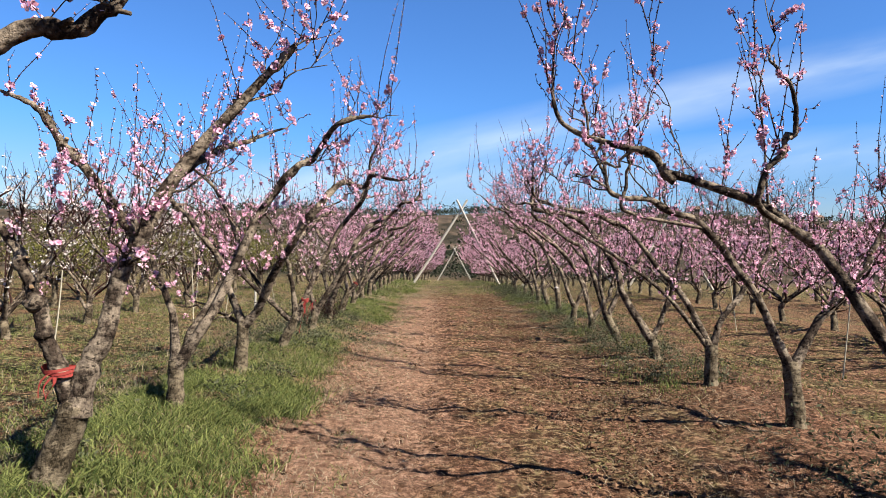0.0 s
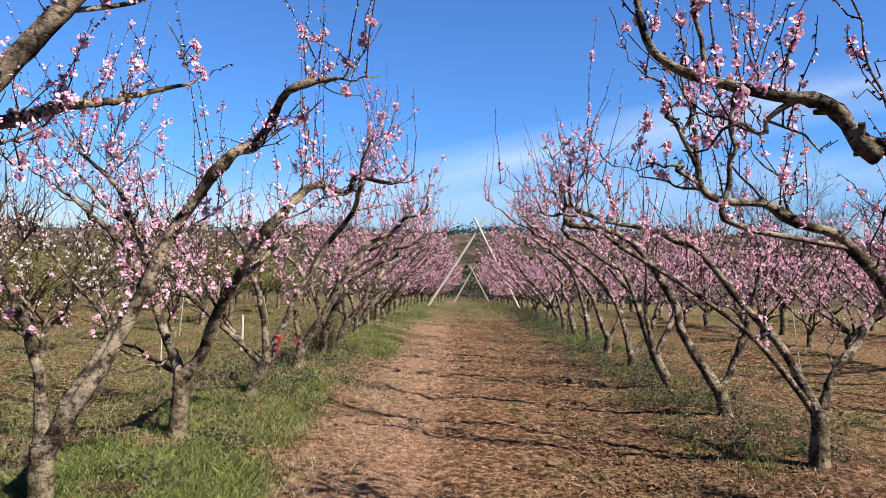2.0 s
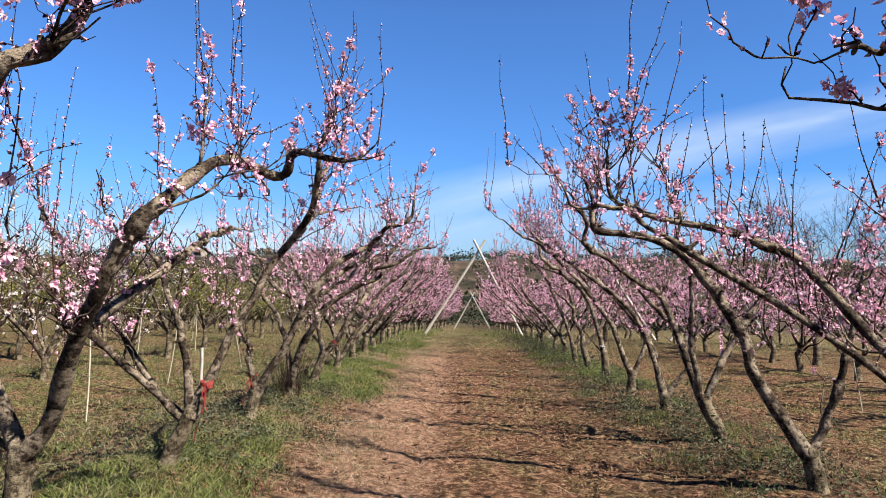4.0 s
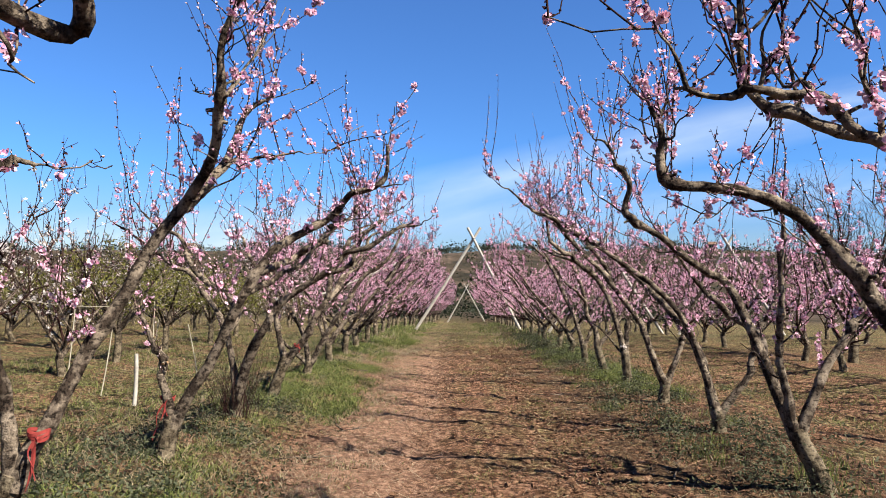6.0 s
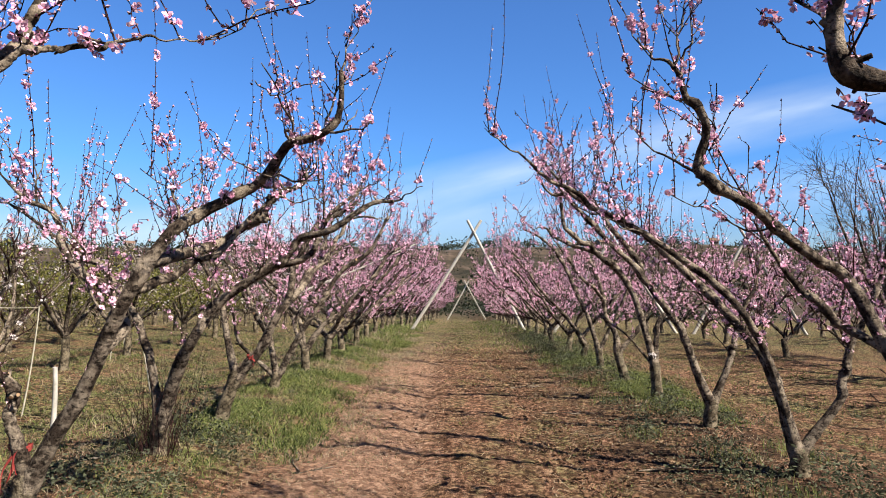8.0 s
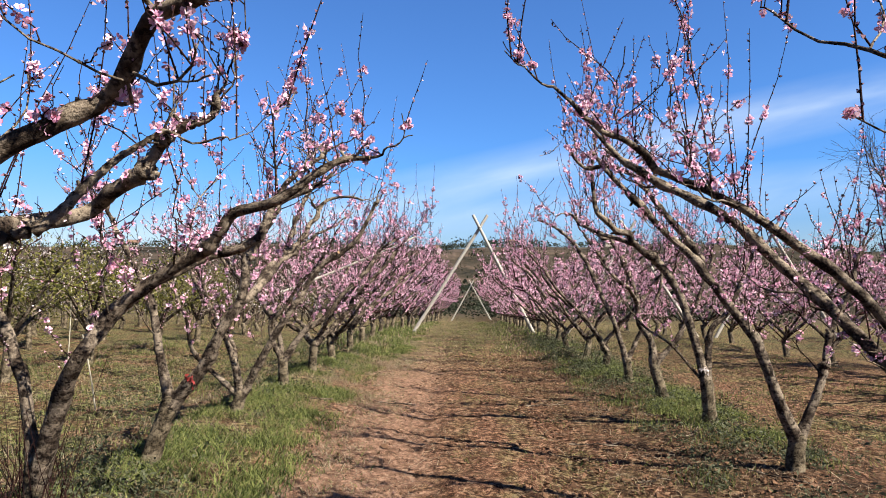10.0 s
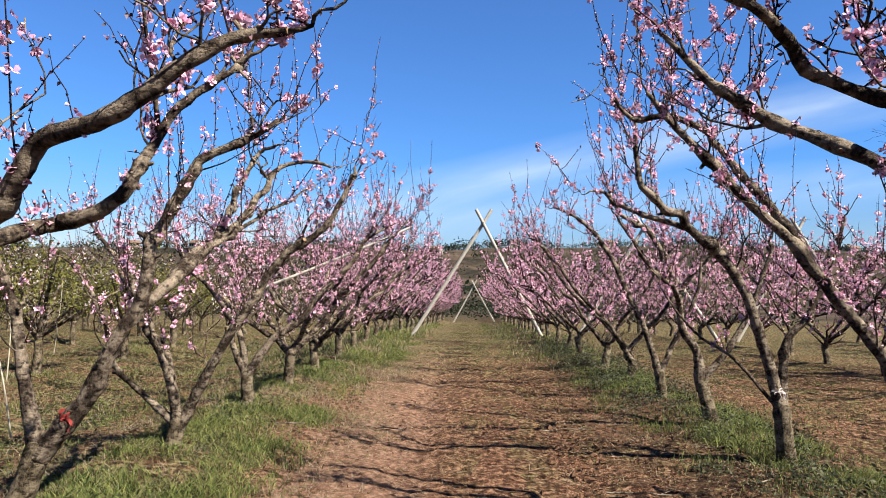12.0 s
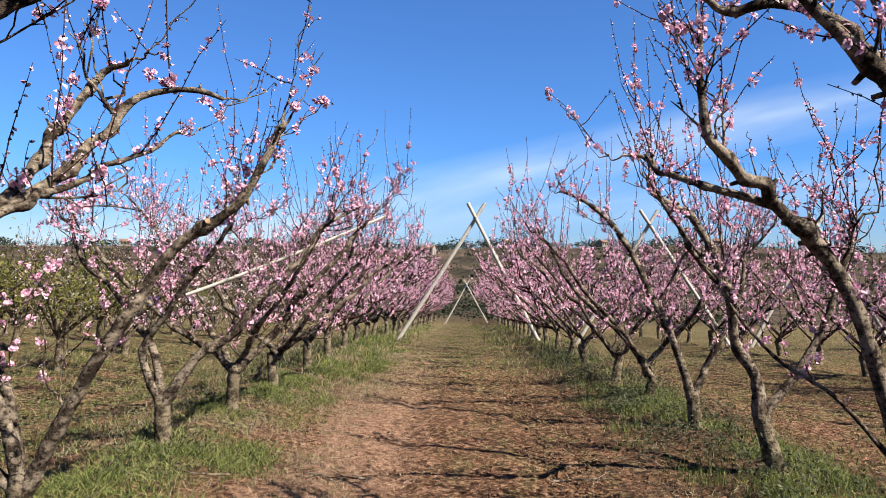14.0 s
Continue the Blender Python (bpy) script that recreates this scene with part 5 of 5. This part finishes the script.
    v = base[None] * s[:, None, None] * rng.uniform(0.6, 1.4, (n, 6, 1)) + rng.standard_normal((n, 6, 3)) * s[:, None, None] * 0.28
    ca, sa = np.cos(x * 40)[:, None], np.sin(x * 40)[:, None]
    v = np.stack([v[:, :, 0] * ca - v[:, :, 1] * sa, v[:, :, 0] * sa + v[:, :, 1] * ca, v[:, :, 2]], -1) + np.stack([x, y, z], 1)[:, None]
    o = np.arange(n)[:, None] * 6
    for t in ((0, 1, 4), (1, 2, 4), (2, 3, 4), (3, 0, 4), (1, 0, 5), (2, 1, 5), (3, 2, 5), (0, 3, 5)):
        b.f.append((o + np.array([t]), 0))
    b.v.append(v.reshape(-1, 3))
    b.count = n * 6
    ob = new("soil_clods", b.mesh("soil_clods", [CLOD], smooth=False))
    tagged(ob, "small reddish clods scattered over the tilled soil", "soil", kind="stuff")
    # straw and dead stalks lying flat, on both sides of the track
    b = Build()
    n = 13000
    x = np.concatenate([rng.normal(2.6, 0.9, n // 3), rng.normal(-1.0, 0.8, n // 3), rng.uniform(-1.5, 6, n - n // 3 - n // 3)])
    y = rng.uniform(2.2, 26, n)
    a, ln = rng.uniform(0, np.pi, n), np.where(rng.random(n) < 0.85, rng.uniform(0.008, 0.028, n), rng.uniform(0.03, 0.10, n))
    d = np.stack([np.cos(a), np.sin(a), rng.uniform(-0.1, 0.25, n)], 1) * ln[:, None]
    w = np.stack([-np.sin(a), np.cos(a), np.zeros(n)], 1) * rng.uniform(0.0014, 0.0034, n)[:, None]
    c = np.stack([x, y, lie(x, y) + 0.012], 1)
    b.add(np.stack([c - d - w, c + d - w, c + d + w, c - d + w], 1).reshape(-1, 3), np.arange(n * 4).reshape(n, 4))
    ob = new("straw_litter", b.mesh("straw_litter", [STRAW], smooth=False))
    tagged(ob, "pale straw and dead stalks lying on the soil", "straw", kind="stuff")


build_ground_cover()


def cut_branch(x, y, turn, ln, seed):
    """A pruned twig lying on the soil."""
    rng = np.random.default_rng(seed)
    b = Build()
    s = np.linspace(-0.5, 0.5, 7)
    p = np.stack([s * ln, rng.standard_normal(7) * 0.02, 0.012 + np.abs(rng.standard_normal(7)) * 0.008], 1)
    tube(b, p, np.linspace(0.009, 0.004, 7), 5)
    for k in range(2):
        q = p[2 + 2 * k]
        tube(b, q + np.array([0.25 * ln, (0.12 if k else -0.14) * ln, 0.03]) * np.linspace(0, 1, 4)[:, None], np.linspace(0.005, 0.002, 4), 4)
    ob = new("cut_branch", b.mesh("cut_branch", [BARK_LIMB]))
    ob.matrix_basis = pose(x, y, float(lie(x, y)), 0, 0, turn)
    return tagged(ob, "dry pruned twig lying on the soil", "branch", "cut branches")


brand = random.Random(8)
for k in range(34):
    side = brand.random()
    bx = brand.gauss(2.5, 0.5) if side < 0.6 else brand.gauss(-1.7, 0.4)
    cut_branch(bx, brand.uniform(3.6, 24), brand.uniform(0, 180), brand.uniform(0.3, 0.8), 500 + k)


# ---- the hills ----
def far_wood():
    """Scattered woods and hedges on the slopes."""
    rng = np.random.default_rng(33)
    n, per = 1700, 24
    a = rng.uniform(-0.75, 0.75, n)
    r = np.concatenate([rng.uniform(110, 440, n // 3), rng.normal(440, 14, n - n // 3)])
    # thicker groves where the alley meets the skyline
    a[-36:-18], a[-18:] = rng.uniform(-0.035, 0.008, 18), rng.uniform(0.035, 0.075, 18)
    x, y = r * np.sin(a), 10 + r * np.cos(a)
    size = rng.uniform(1.3, 3.4, n) * (0.8 + 0.5 * np.sin(a * 31 + 1.3) ** 2)
    size[-36:] = rng.uniform(3.0, 4.8, 36)
    tall = np.where(rng.random(n) < 0.12, 1.5, 1.0)
    k = np.repeat(np.arange(n), per)
    m = n * per
    ball = rng.standard_normal((m, 3))
    ball *= (rng.random(m) ** 0.4 / np.linalg.norm(ball, axis=1))[:, None]
    c = np.stack([x[k] + ball[:, 0] * size[k] / np.sqrt(tall[k]), y[k] + ball[:, 1] * size[k], lie(x, y)[k] + (0.65 + 0.7 * ball[:, 2]) * size[k] * tall[k]], 1)
    d, w = rng.standard_normal((m, 3)), rng.standard_normal((m, 3))
    d /= np.linalg.norm(d, axis=1)[:, None]
    w = np.cross(d, w)
    w /= np.linalg.norm(w, axis=1)[:, None]
    s = (size[k] * rng.uniform(0.09, 0.20, m))[:, None]
    b = Build()
    b.add(np.stack([c - d * s, c + w * s * 0.7, c + d * s, c - w * s * 0.7], 1).reshape(-1, 3), np.arange(m * 4).reshape(m, 4))
    # bushes on the near slope
    n, per = 260, 60
    x, y, size = rng.uniform(-26, 30, n), rng.uniform(70, 118, n), rng.uniform(0.5, 1.5, n)
    k = np.repeat(np.arange(n), per)
    m = n * per
    c = np.stack([x[k], y[k], lie(x, y)[k]], 1) + rng.standard_normal((m, 3)) * size[k][:, None] * np.array([0.7, 0.7, 0.45]) + np.array([0, 0, 0.4])
    d, w = rng.standard_normal((m, 3)), rng.standard_normal((m, 3))
    d /= np.linalg.norm(d, axis=1)[:, None]
    w = np.cross(d, w)
    w /= np.linalg.norm(w, axis=1)[:, None]
    s = (size[k] * rng.uniform(0.08, 0.18, m))[:, None]
    b.add(np.stack([c - d * s, c + w * s * 0.7, c + d * s, c - w * s * 0.7], 1).reshape(-1, 3), np.arange(m * 4).reshape(m, 4))
    ob = new("far_woods", b.mesh("far_woods", [FAR_LEAF], smooth=False))
    return tagged(ob, "dark woods and hedges scattered over the distant hillside", "woods", kind="stuff")


far_wood()


def house(x, y, turn, w, d, h):
    """A small plain house on the slope: walls, pitched roof and a few openings."""
    z = float(lie(x, y))
    hs = empty("house", pose(x, y, z, 0, 0, turn), "distant pale plastered house with a tiled roof", "house", "houses on the hill")
    b = Build()
    b.add([(-w, -d, -1), (w, -d, -1), (w, d, -1), (-w, d, -1), (-w, -d, h), (w, -d, h), (w, d, h), (-w, d, h), (-w, 0, h + d * 0.55), (w, 0, h + d * 0.55)],
          [(0, 1, 5, 4), (1, 2, 6, 5), (2, 3, 7, 6), (3, 0, 4, 7)])
    b.f.append((np.array([(5, 6, 9), (7, 4, 8)]), 0))
    part("wall", b.mesh("wall", [HOUSE], smooth=False), hs)
    b = Build()
    e = 0.4
    for sd in (-1, 1):
        v = [(-w - e, sd * (d + e), h - 0.2), (w + e, sd * (d + e), h - 0.2), (w + e, 0, h + d * 0.55 + 0.15), (-w - e, 0, h + d * 0.55 + 0.15)]
        v += [(p[0], p[1], p[2] + 0.2) for p in v]
        b.add(v, [(0, 1, 2, 3), (4, 5, 6, 7), (0, 1, 5, 4), (1, 2, 6, 5), (3, 0, 4, 7)])
    part("roof", b.mesh("roof", [ROOF], smooth=False), hs)
    for k in range(3):
        cx = (k - 1) * w * 0.6
        b = Build()
        b.add([(cx - 0.5, -d - 0.05, 1.0), (cx + 0.5, -d - 0.05, 1.0), (cx + 0.5, -d - 0.05, 2.4), (cx - 0.5, -d - 0.05, 2.4),
               (cx - 0.5, -d + 0.1, 1.0), (cx + 0.5, -d + 0.1, 1.0), (cx + 0.5, -d + 0.1, 2.4), (cx - 0.5, -d + 0.1, 2.4)],
              [(0, 1, 2, 3), (0, 1, 5, 4), (1, 2, 6, 5), (2, 3, 7, 6), (3, 0, 4, 7)])
        part("window", b.mesh("window", [FAR_LEAF], smooth=False), hs)
    return hs


hrand = random.Random(3)
for k, (x, y) in enumerate(((-12, 330), (31, 410), (-150, 390), (-190, 400), (-240, 350), (-120, 420), (150, 400), (210, 380), (-300, 300), (260, 340), (90, 425))):
    house(x, y, hrand.uniform(-40, 40), hrand.uniform(2.2, 3.6), hrand.uniform(1.8, 2.6), hrand.uniform(2.6, 3.4))
